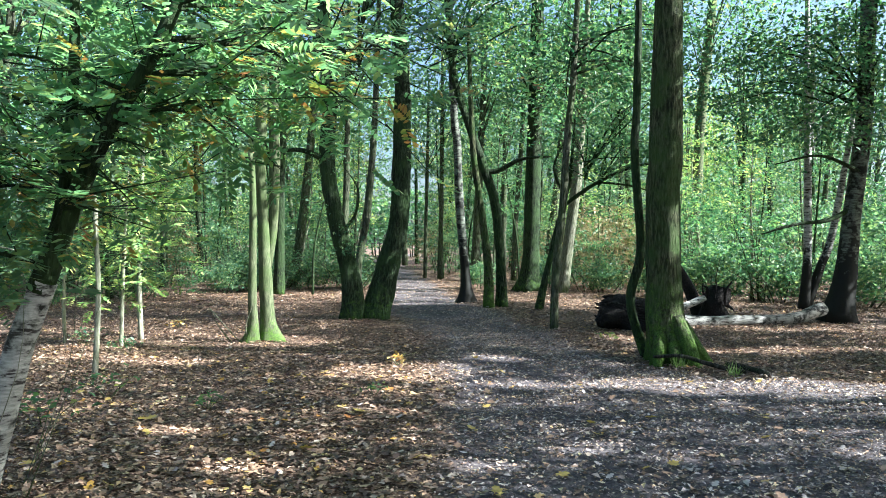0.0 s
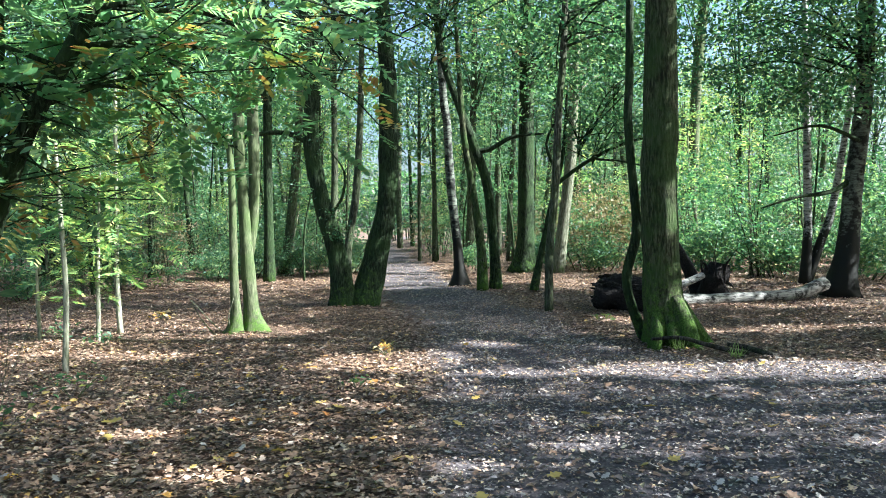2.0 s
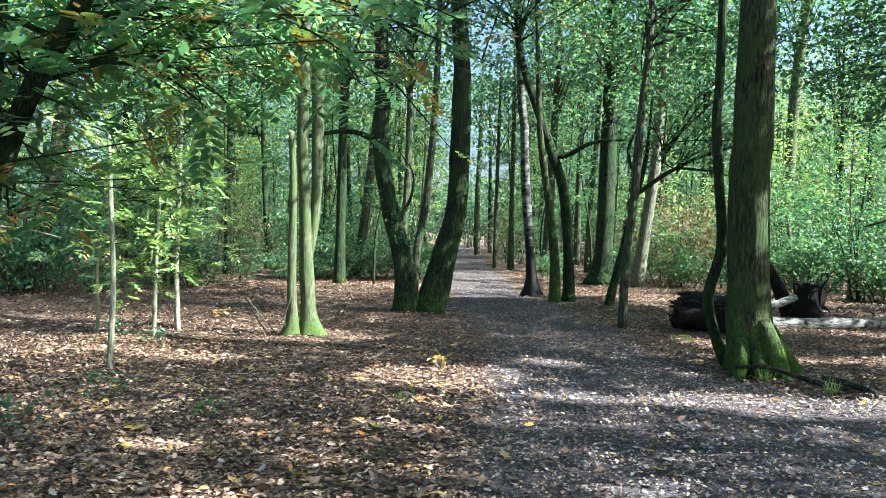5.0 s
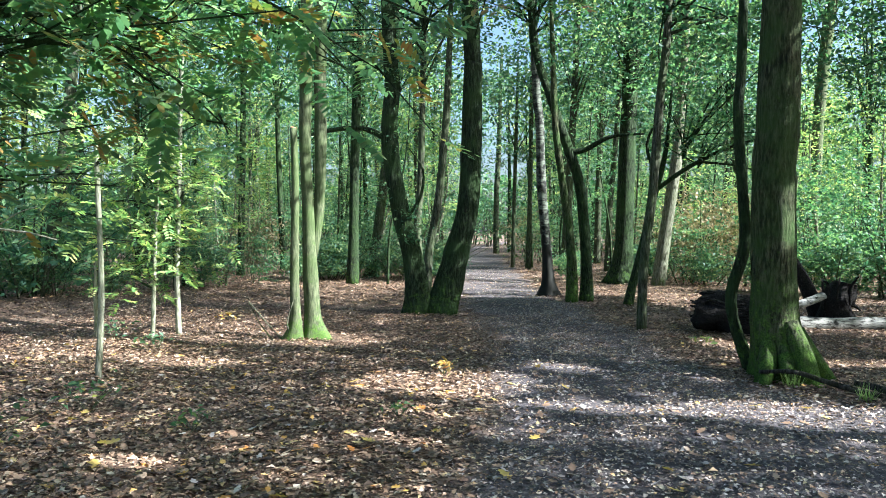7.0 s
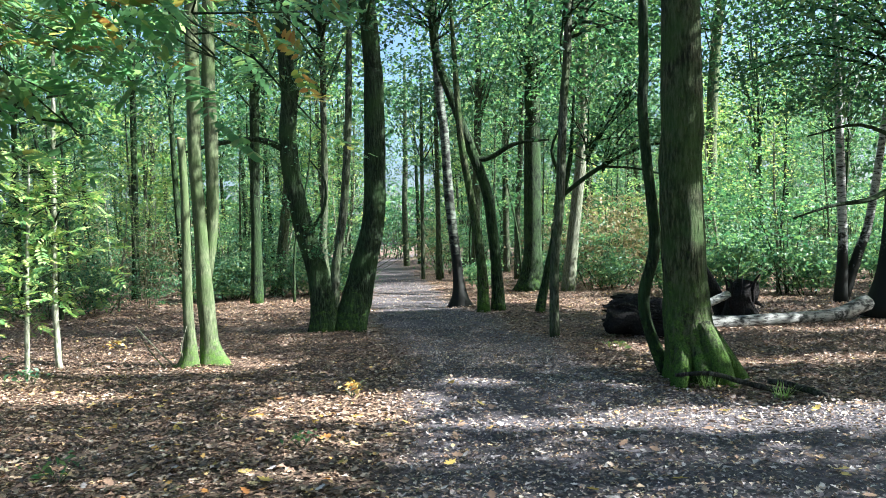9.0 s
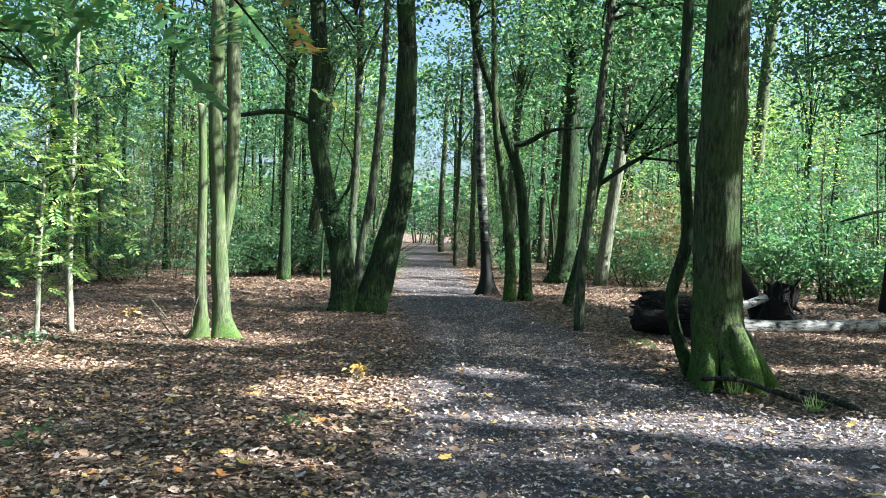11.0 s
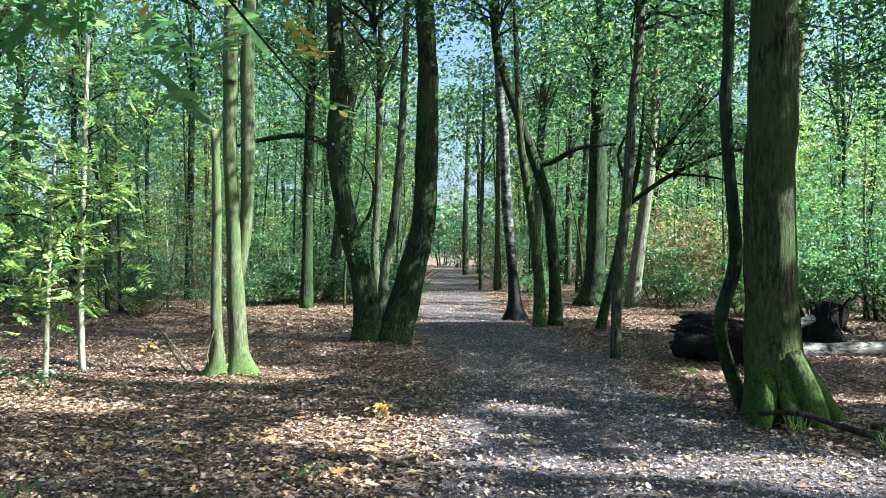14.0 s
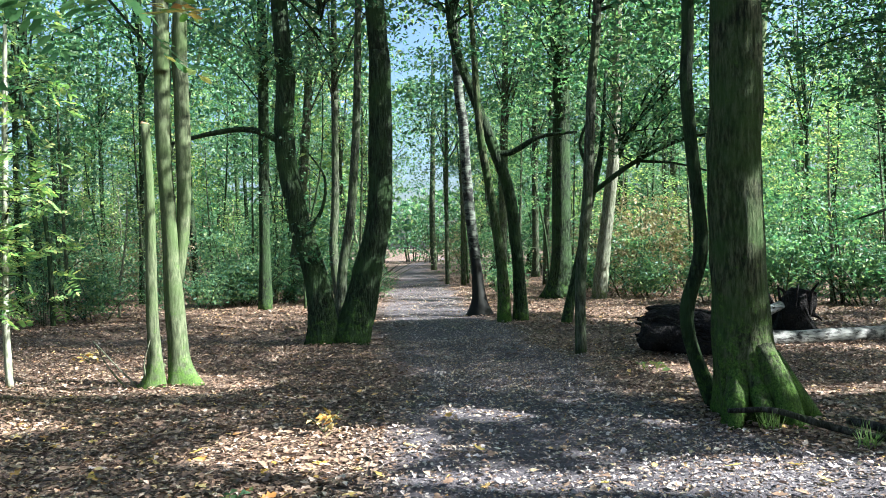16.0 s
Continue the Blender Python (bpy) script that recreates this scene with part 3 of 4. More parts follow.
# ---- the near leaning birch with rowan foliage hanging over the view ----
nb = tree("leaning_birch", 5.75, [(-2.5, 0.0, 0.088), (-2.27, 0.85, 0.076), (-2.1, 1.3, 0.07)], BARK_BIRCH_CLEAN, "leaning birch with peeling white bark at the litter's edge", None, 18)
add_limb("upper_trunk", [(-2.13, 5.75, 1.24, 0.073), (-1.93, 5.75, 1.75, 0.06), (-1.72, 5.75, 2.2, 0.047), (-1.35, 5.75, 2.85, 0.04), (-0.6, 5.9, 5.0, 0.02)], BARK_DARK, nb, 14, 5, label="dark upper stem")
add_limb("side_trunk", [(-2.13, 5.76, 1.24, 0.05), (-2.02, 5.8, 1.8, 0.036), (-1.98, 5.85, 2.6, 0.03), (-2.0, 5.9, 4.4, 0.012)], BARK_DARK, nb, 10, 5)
rng = np.random.default_rng(61)
for k in range(7):
    a, h = rng.uniform(0, 6.28), rng.uniform(0.5, 1.4)
    x, y = -2.42 + 0.2 * math.cos(a), 5.75 + 0.16 * math.sin(a)
    add_limb("sucker", [(x, y, 0.0, 0.0045), (x + 0.22 * h + 0.05 * rng.normal(), y + 0.05 * rng.normal(), h * 0.6, 0.0025), (x + 0.33 * h + 0.1 * rng.normal(), y + 0.1 * rng.normal(), h, 0.0012)], BARK_PALE, nb, 4, 3)


def compound_leaves(rng, bases, ways):
    """Rowan leaves: pairs of leaflets along a drooping stalk."""
    P, D, N, L = [], [], [], []
    for b, w in zip(bases, ways):
        w = w / np.linalg.norm(w)
        nor = unit((rng.normal(size=(1, 3)) * 0.35 + [0, 0, 1]))[0]
        s = np.cross(w, nor)
        s /= np.linalg.norm(s)
        length = rng.uniform(0.15, 0.25)
        for k in range(6):
            c = b + w * length * (k + 1) / 6.5 - np.array([0, 0, 0.03]) * (k / 6) ** 2
            for sg in (-1, 1):
                P.append(c)
                D.append(s * sg + w * 0.45)
                N.append(nor)
                L.append(length * 0.34 * (0.75 + 0.5 * math.sin((k + 1) / 7 * 3.1)))
        P.append(b + w * length)
        D.append(w)
        N.append(nor)
        L.append(length * 0.3)
    P, D, N, L = np.array(P), unit(np.array(D)), np.array(N), np.array(L)[:, None]
    D = unit(D + rng.normal(size=D.shape) * 0.12)
    S = unit(np.cross(D, N))
    v = np.stack([P, P + D * L * 0.3 + S * L * 0.19 + N * L * 0.05, P + D * L * 0.7 + S * L * 0.16, P + D * L, P + D * L * 0.7 - S * L * 0.16, P + D * L * 0.3 - S * L * 0.19 + N * L * 0.05], 1).reshape(-1, 3)
    return v, np.arange(len(P))[:, None] * 6 + np.arange(6)[None]


def rowan_spray(t, start, end, count, droop, seed, mat=LEAF_ROWAN):
    """One branch with side twigs and compound leaves."""
    rng = np.random.default_rng(seed)
    a, e = np.array(start, float), np.array(end, float)
    mid = (a + e) / 2 + np.array([0, 0, droop])
    add_limb("branch", [(*a, 0.014), (*mid, 0.009), (*e, 0.003)], BARK_DARK, t, 6, 5)
    u = rng.uniform(0.15, 1.0, count)[:, None]
    on = (1 - u) ** 2 * a + 2 * u * (1 - u) * (mid * 2 - (a + e) / 2) + u * u * e
    off = rng.normal(size=(count, 3)) * np.array([0.3, 0.3, 0.16])
    v, f = compound_leaves(rng, on + off - np.array(t.location), off + rng.normal(size=(count, 3)) * 0.2 + (e - a) * 0.05)
    finish("foliage", from_arrays("foliage", v, f), mat, t, "feathery green rowan leaves, some turning orange")
    for k in range(0, count, 5):
        add_limb("twig", [(*on[k], 0.006), (*(on[k] + off[k]), 0.003)], BARK_DARK, t, 4, 1)


SPRAYS = (((-1.9, 5.75, 1.9), (-2.6, 4.9, 1.6), 34, 0.2), ((-1.9, 5.75, 1.8), (-2.9, 5.6, 1.35), 34, 0.25), ((-1.8, 5.75, 2.0), (-2.3, 5.0, 2.2), 30, 0.2),
          ((-1.7, 5.75, 2.2), (-2.5, 6.2, 2.1), 34, 0.2), ((-1.7, 5.75, 2.2), (-0.9, 6.6, 2.0), 26, 0.3), ((-1.5, 5.75, 2.5), (-0.2, 6.9, 2.35), 26, 0.25),
          ((-1.4, 5.75, 2.7), (0.2, 7.0, 2.75), 26, 0.2), ((-1.4, 5.75, 2.7), (-0.6, 7.6, 2.5), 26, 0.25), ((-1.6, 5.75, 2.4), (-1.6, 7.2, 2.3), 30, 0.2),
          ((-1.5, 5.75, 2.6), (-2.2, 7.0, 2.6), 40, 0.2), ((-1.5, 5.75, 2.6), (-1.2, 6.2, 2.5), 30, 0.1), ((-1.35, 5.75, 2.9), (-0.5, 5.6, 2.8), 30, 0.1),
          ((-1.35, 5.75, 2.9), (-1.7, 8.0, 2.9), 40, 0.2), ((-1.6, 5.75, 2.4), (-2.9, 5.6, 2.4), 34, 0.2),
          ((-2.1, 5.75, 1.4), (-2.75, 5.3, 1.25), 26, 0.15), ((-2.05, 5.75, 1.5), (-1.7, 5.3, 1.75), 22, 0.1), ((-1.35, 5.75, 2.9), (-0.7, 8.6, 3.15), 36, 0.25), ((-1.3, 5.75, 3.0), (-2.6, 8.4, 3.1), 36, 0.25),
          ((-1.35, 5.75, 2.9), (-2.9, 7.4, 2.9), 36, 0.2), ((-1.9, 5.75, 1.8), (-1.5, 5.5, 2.1), 24, 0.1))
for k, (a, e, c, d) in enumerate(SPRAYS):
    rowan_spray(nb, a, e, int(c * 1.75), d, 40 + k)
for k, (a, e) in enumerate((((-1.5, 5.75, 2.5), (-0.5, 7.2, 2.45)), ((-1.6, 5.75, 2.3), (-1.2, 6.8, 2.1)), ((-1.9, 5.75, 1.8), (-2.2, 6.2, 1.55)), ((-1.4, 5.75, 2.7), (0.3, 7.4, 2.6)))):
    rowan_spray(nb, a, e, 24, 0.15, 70 + k, LEAF_ORANGE)


def rowan_sapling(y, stem, seed, sprays, mat=LEAF_YELLOW):
    t = tree("rowan_sapling", y, stem, BARK_SAPLING, "thin sunlit sapling with pale yellow-green feathery leaves", None, 8, group="saplings", category="sapling")
    rng = np.random.default_rng(seed)
    for k in range(sprays):
        f = 0.24 + 0.76 * (k + 1) / sprays
        i = np.interp(f, np.linspace(0, 1, len(stem)), range(len(stem)))
        x, z = np.interp(i, range(len(stem)), [s[0] for s in stem]), np.interp(i, range(len(stem)), [s[1] for s in stem])
        a = rng.uniform(0, 6.28)
        rowan_spray(t, (x, y, z), (x + math.cos(a) * 0.6, y + math.sin(a) * 0.5, z + rng.uniform(-0.05, 0.2)), 18, 0.06, seed * 10 + k, mat)
    return t


rowan_sapling(12.28, [(-4.71, 0.0, 0.033), (-4.69, 0.61, 0.028), (-4.67, 1.25, 0.024), (-4.63, 2.01, 0.018), (-4.6, 2.6, 0.01)], 7, 14)
rowan_sapling(9.89, [(-3.89, 0.0, 0.034), (-3.85, 0.94, 0.028), (-3.89, 1.91, 0.025), (-3.91, 2.5, 0.016)], 8, 4)
rowan_sapling(13.05, [(-4.75, 0.0, 0.049), (-4.78, 0.82, 0.037), (-4.76, 1.72, 0.033), (-4.74, 2.75, 0.033), (-4.7, 4.12, 0.02)], 9, 10)
rowan_sapling(12.4, [(-5.6, 0.0, 0.03), (-5.62, 0.8, 0.025), (-5.55, 1.6, 0.02), (-5.5, 2.4, 0.012)], 10, 5, LEAF_ROWAN)

# ---- fallen timber ----
def timber_materials():
    m, n, l, b = material("charred_log")
    ob, st = coords(n, l, 9, 1.2, 9)
    f = noise_node(n, l, st, 5, 5)
    l.new(ramp_node(n, l, f, ((0.35, (0.006, 0.005, 0.005)), (0.6, (0.022, 0.018, 0.015)), (0.8, (0.06, 0.05, 0.042)))), b.inputs["Base Color"])
    b.inputs["Roughness"].default_value = 0.8
    b.inputs["Specular IOR Level"].default_value = 0.15
    bump_node(n, l, f, b, 1.0, 0.06)
    return m


CHAR = timber_materials()
log = thing("fallen_log", 3.3, 15.0, 0, "thick blackened rotting log lying on leaf litter", "log")
bm = bmesh.new()
tube(bm, [(2.7, 15.38, 0.33, 0.2), (2.74, 15.36, 0.32, 0.27), (2.86, 15.3, 0.32, 0.31), (3.2, 15.1, 0.3, 0.28), (3.5, 14.97, 0.27, 0.26), (3.85, 14.8, 0.25, 0.23)], 40, 9, 0.3)
for v in bm.verts:
    v.co += Vector((noise.noise(v.co * 6), noise.noise(v.co * 6 + Vector((5, 0, 0))), noise.noise(v.co * 7 + Vector((0, 9, 0))))) * 0.06
bmesh.ops.translate(bm, verts=bm.verts, vec=-log.location)
part("log", bm, CHAR, log)
rng = np.random.default_rng(5)
AX = Vector((1.1, -0.55, -0.06)).normalized()
OUT = Vector((-AX.y, AX.x, 0)).normalized()
for k in range(30):
    a, r0, s0 = 1.2 + 2.6 * k / 30 + rng.normal() * 0.04, 0.3 + 0.02 * rng.random(), rng.uniform(-0.08, 0.35)
    pts = []
    for q in range(6):
        d = s0 + 0.13 * q + 0.02 * rng.random()
        w, r = a + 0.09 * math.sin(q * 1.9 + k), r0 - 0.05 * d
        c = Vector((2.78, 15.34, 0.32)) + AX * d + OUT * math.cos(w) * r + Vector((0, 0, math.sin(w) * r))
        pts.append((c.x, c.y, c.z, (0.012 + 0.01 * rng.random()) * (0.5 if q in (0, 5) else 1)))
    add_limb("bark_ridge", pts, BARK_DEAD if k % 3 == 0 else CHAR, log, 6, 3)
for k in range(30):
    a, q = k * 0.21, 0.08 + 0.2 * rng.random()
    c = Vector((2.74, 15.36, 0.32)) + OUT * math.cos(a) * q + Vector((0, 0, math.sin(a) * q))
    e = c - AX * (0.03 + 0.12 * rng.random()) + Vector((0, 0, 0.03 * rng.normal()))
    add_limb("splinter", [(*(c + AX * 0.12), 0.04), (*(c - AX * 0.01), 0.03), (*e, 0.01)], CHAR if k % 3 else BARK_DEAD, log, 5, 2)

blog = thing("birch_log", 5.6, 16.1, 0, "fallen birch log with white bark lying on the ground", "log")
bm = bmesh.new()
tube(bm, [(4.1, 15.75, 0.1, 0.115), (5.0, 15.95, 0.1, 0.11), (6.0, 16.3, 0.1, 0.105), (6.7, 16.6, 0.13, 0.11), (7.3, 16.9, 0.28, 0.13)], 14, 5, 0.08)
bmesh.ops.translate(bm, verts=bm.verts, vec=-blog.location)
part("log", bm, BARK_LOG, blog)

stump = thing("rotten_stump", 5.4, 17.45, 0, "ragged black uprooted stump beside the birch log", "stump")
bm = bmesh.new()
tube(bm, [(5.4, 17.45, -0.05, 0.3), (5.38, 17.45, 0.25, 0.24), (5.42, 17.45, 0.5, 0.22), (5.46, 17.45, 0.68, 0.17)], 18, 5, 0.35)
bmesh.ops.translate(bm, verts=bm.verts, vec=-stump.location)
part("stump_body", bm, CHAR, stump)
for k in range(12):
    a = k * 0.52
    add_limb("root", [(5.4 + 0.2 * math.cos(a), 17.45 + 0.2 * math.sin(a), 0.3, 0.05), (5.4 + 0.26 * math.cos(a), 17.45 + 0.25 * math.sin(a), 0.45 + 0.2 * math.sin(k * 2.1), 0.03),
                     (5.4 + 0.3 * math.cos(a + 0.2), 17.45 + 0.4 * math.sin(a), 0.5 + 0.3 * math.sin(k * 3.3), 0.01)], CHAR, stump, 6, 3)
dead = thing("dead_birch", 5.05, 17.9, 0, "broken dead birch stem leaning over, black foot and white top", "tree")
add_limb("trunk", [(5.2, 17.9, -0.05, 0.16), (5.0, 17.9, 0.5, 0.13), (4.75, 17.95, 1.0, 0.1), (4.55, 18, 1.25, 0.09)], CHAR, dead, 12, 4)
add_limb("upper_stem", [(4.57, 18, 1.2, 0.085), (4.5, 18, 1.7, 0.08), (4.52, 18, 2.4, 0.075), (4.6, 18, 3.6, 0.06)], BARK_BIRCH_CLEAN, dead, 10, 4, "white peeling upper stem")
add_limb("side_log", [(5.1, 17.3, 0.45, 0.07), (4.8, 17.2, 0.33, 0.075), (4.4, 17.1, 0.2, 0.08)], BARK_BIRCH_CLEAN, dead, 8, 3, "pale broken limb")

stick = thing("fallen_branch", 3.0, 11.2, 0, "long dark dead branch lying against the mossy tree foot", "branch")
add_limb("branch", [(2.66, 11.15, 0.12, 0.02), (2.95, 10.98, 0.16, 0.024), (3.2, 10.85, 0.1, 0.026), (3.42, 10.75, 0.05, 0.028), (3.62, 10.6, 0.03, 0.022)], BARK_DEAD, stick, 9, 5)
stick2 = thing("fallen_branch", 3.7, 10.9, 0, "short mossy dead branch on the ground", "branch")
add_limb("branch", [(3.55, 11.1, 0.05, 0.028), (3.68, 10.9, 0.05, 0.034), (3.85, 10.5, 0.02, 0.03)], BARK_DEAD, stick2, 9, 4)


snapped = thing("dead_branch", -8.4, 12.3, 0, "bare pale snapped branch arching over the undergrowth", "branch")
add_limb("branch", [(-8.4, 12.3, -0.03, 0.03), (-8.1, 12.3, 0.9, 0.026), (-7.3, 12.2, 1.45, 0.022), (-6.5, 12.1, 1.46, 0.016), (-5.9, 12.0, 1.36, 0.006)], BARK_SAPLING, snapped, 8, 5)
add_limb("twig", [(-7.0, 12.15, 1.47, 0.012), (-6.5, 12.0, 1.7, 0.008), (-6.1, 11.9, 1.8, 0.003)], BARK_SAPLING, snapped, 6, 3)


# ---- low plants ----
def plant(name, x, y, size, count, mat, seed, label, leaf=0.07):
    t = thing(name, x, y, zed(x, y), label, "plant", "low plants")
    rng = np.random.default_rng(seed)
    for k in range(5):
        a = rng.uniform(0, 6.28)
        add_limb("stem", [(x, y, 0, 0.005), (x + math.cos(a) * size * 0.4, y + math.sin(a) * size * 0.4, size * 0.5, 0.004), (x + math.cos(a) * size * 0.8, y + math.sin(a) * size * 0.8, size * 0.8, 0.002)], BARK_PALE, t, 4, 2)
    p = rng.normal(size=(count, 3)) * np.array([size, size, size * 0.3]) * 0.5 + np.array([0, 0, size * 0.6])
    p[:, 2] = np.maximum(p[:, 2], 0.03)
    v, f = leaf_arrays(rng, p, leaf, 1.3)
    finish("leaves", from_arrays("leaves", v, f), mat, t)


plant("yellow_seedling", -0.55, 10.9, 0.2, 24, LITTER_GOLD, 1, "yellow-leaved seedling in a sunlit patch of litter", 0.09)
plant("seedling", 2.45, 13.6, 0.16, 16, LEAF_YELLOW, 2, "yellow-green seedling at the trail's edge", 0.08)
plant("seedling", -2.0, 8.2, 0.2, 22, LEAF_ROWAN, 3, "green seedling in leaf litter")
plant("seedling", -3.1, 8.6, 0.3, 40, LEAF_ROWAN, 4, "leafy green seedling in leaf litter")
plant("seedling", -3.0, 7.3, 0.35, 60, LEAF_ROWAN, 5, "leafy green seedling in leaf litter")
plant("seedling", -0.6, 9.0, 0.14, 18, LEAF_ROWAN, 6, "small green seedling in leaf litter")
plant("seedling", -4.4, 11.9, 0.22, 34, LEAF_FAR, 7, "patch of low pale green leaves")
plant("seedling", -5.2, 12.2, 0.28, 44, LEAF_FAR, 8, "patch of low pale green leaves")
plant("seedling", -4.9, 14.9, 0.2, 24, LITTER_GOLD, 9, "yellow seedling in leaf litter")


def grass_tuft(x, y, seed):
    t = thing("grass_tuft", x, y, zed(x, y), "tuft of fresh green grass beside the fallen branch", "grass", "grass tufts")
    rng = np.random.default_rng(seed)
    n = 40
    a, r = rng.uniform(0, 6.28, n), rng.uniform(0.02, 0.16, n)
    b = np.stack([rng.normal(size=n) * 0.04, rng.normal(size=n) * 0.04, np.zeros(n)], 1)
    tip = b + np.stack([np.cos(a) * r, np.sin(a) * r, rng.uniform(0.08, 0.2, n)], 1)
    s = np.stack([-np.sin(a), np.cos(a), np.zeros(n)], 1) * 0.006
    for k in range(n):
        finish("blade", from_arrays("blade", np.array([b[k] - s[k], b[k] + s[k], tip[k]]), np.array([[0, 1, 2]])), LEAF_YELLOW, t)


grass_tuft(3.5, 10.62, 1)
grass_tuft(2.95, 11.05, 2)


# ---- the wood around: prototypes and their copies ----
def wood_tree(seed, height, mat, bark_mat, label, count=128, per=30, size=0.165):
    t = thing("woodland_tree", 0, 0, 0, label, "tree", "background trees")
    rng = np.random.default_rng(seed)
    dx, dy = rng.normal(size=2) * 0.5
    r = rng.uniform(0.09, 0.18)
    add_limb("trunk", [(0, 0, -0.1, r * 1.3), (dx * 0.2, dy * 0.2, 1.0, r), (dx * 0.8, dy * 0.6, height * 0.4, r * 0.8), (dx, dy, height * 0.95, r * 0.25)], bark_mat, t, 8, 4)
    crown(t, (dx, dy, height * 0.66), (height * 0.24, height * 0.24, height * 0.36), count, per, size, mat, seed, 0.5, 0.8, 10, (dx * 0.8, dy * 0.7, height * 0.5), bark_mat)
    return t


def shrub(seed, height, mat, label, count=64, per=28, size=0.108):
    t = thing("woodland_shrub", 0, 0, 0, label, "shrub", "undergrowth")
    rng = np.random.default_rng(seed)
    for k in range(5):
        a, b = rng.normal(size=2) * 0.5
        add_limb("stem", [(a * 0.3, b * 0.3, -0.05, 0.022), (a * 0.8, b * 0.8, height * 0.5, 0.015), (a * 1.6, b * 1.6, height * 0.95, 0.005)], BARK_FAR, t, 5, 3)
    crown(t, (0, 0, height * 0.52), (height * 0.5, height * 0.5, height * 0.5), count, per, size, mat, seed, 0.3, 0.9, 0, floor=0.02)
    return t


TREES = [wood_tree(101, 13, LEAF_FAR, BARK_FAR, "slender woodland tree with dense green crown"), wood_tree(102, 15, LEAF_FAR, BARK_DARK, "tall dark-stemmed woodland tree in green leaf"),
         wood_tree(103, 11, LEAF_YELLOW, BARK_FAR, "dark-barked woodland tree with yellowing leaves", 110), wood_tree(104, 14, LEAF_OAK, BARK_DARK, "dark-stemmed woodland tree with deep green crown")]
SHRUBS = [shrub(111, 2.6, LEAF_FAR, "dense green leafy woodland shrub"), shrub(112, 3.6, LEAF_OAK, "tall twiggy green shrub", 80), shrub(113, 1.3, LEAF_FAR, "low bright green bramble patch", 64),
          shrub(114, 2.6, LEAF_OAK, "dark green leafy woodland shrub"), shrub(115, 2.4, LEAF_BROWN, "browning woodland shrub with tan leaves")]
FAR_SHRUBS = [shrub(116, 2.8, LEAF_FAR, "far green leafy woodland shrub", 40, 18, 0.17), shrub(117, 3.4, LEAF_OAK, "far dark green woodland shrub", 44, 18, 0.17)]


def pole(seed, height, mat, bark_mat, label):
    """A thin drawn-up stem with level sprays of leaf on bare twigs."""
    t = thing("woodland_sapling", 0, 0, 0, label, "sapling", "undergrowth saplings")
    rng = np.random.default_rng(seed)
    dx, dy = rng.normal(size=2) * 0.35
    add_limb("trunk", [(0, 0, -0.05, 0.045), (dx * 0.1, dy * 0.3, height * 0.25, 0.036), (dx * 0.9, dy * 0.6, height * 0.6, 0.026), (dx, dy, height, 0.008)], bark_mat, t, 7, 5)
    P = []
    for k in range(16):
        z = height * (0.18 + 0.8 * k / 16)
        q, a, r = z / height, rng.uniform(0, 6.28), rng.uniform(0.5, 1.3) * (1.15 - z / height)
        x0, y0 = dx * min(1, q * 1.4), dy * q
        e = np.array([x0 + math.cos(a) * r, y0 + math.sin(a) * r, z + rng.uniform(0.0, 0.4)])
        add_limb("branch", [(x0, y0, z, 0.011), (x0 + math.cos(a + 0.2) * r * 0.5, y0 + math.sin(a + 0.2) * r * 0.5, z + 0.22, 0.007), (*e, 0.003)], bark_mat, t, 4, 3)
        if k > 3:
            n = 46
            p = np.array([x0, y0, z + 0.12]) + (e - np.array([x0, y0, z])) * rng.uniform(0.35, 1.15, (n, 1)) + rng.normal(size=(n, 3)) * (0.2, 0.2, 0.06)
            P.append(p)
    v, f = leaf_arrays(rng, np.concatenate(P), 0.085, 1.6)
    finish("crown", from_arrays("crown", v, f), mat, t)
    return t


POLES = [pole(121, 5.5, LEAF_FAR, BARK_FAR, "thin drawn-up sapling with level green sprays"), pole(122, 7.0, LEAF_OAK, BARK_DARK, "thin dark sapling with sparse green leaf"), pole(123, 4.2, LEAF_YELLOW, BARK_PALE, "thin pale sapling with yellow-green leaf")]
rng = np.random.default_rng(77)
USED = set()


def place(protos, k, x, y, s):
    ob, m = protos[k], pose(x, y, zed(x, y), 0, 0, rng.uniform(0, 360)) @ Matrix.Scale(s, 4)
    key = ob.name
    if key not in USED:
        USED.add(key)
        ob.matrix_basis = m
    else:
        c = copy_thing(ob, pose(0, 0, 0))
        c.matrix_basis = m


def on_trail(x, y, gap):
    c = np.interp(y, [0, 16, 22, 30, 50, 66, 90], [1, 0.3, -0.9, -2.1, -5.1, -7.7, -13])
    return abs(x - c) < gap


def scatter(protos, weights, area, tries, spacing, gap, s0, s1, front):
    got = []
    for _ in range(tries):
        x, y = rng.uniform(area[0], area[1]), rng.uniform(area[2], area[3])
        if on_trail(x, y, gap) or not front(x, y) or any((x - a) ** 2 + (y - b) ** 2 < spacing ** 2 for a, b in got):
            continue
        got.append((x, y))
        place(protos, rng.choice(len(protos), p=weights), x, y, rng.uniform(s0, s1))


def undergrowth_line(x, y):
    """The clearing's far edge."""
    return y > np.interp(x, [-40, -12, -8, -5, -3, 0, 2, 4, 8, 11, 40], [8, 14, 22, 26, 26, 30, 29, 25, 22.5, 20, 14])


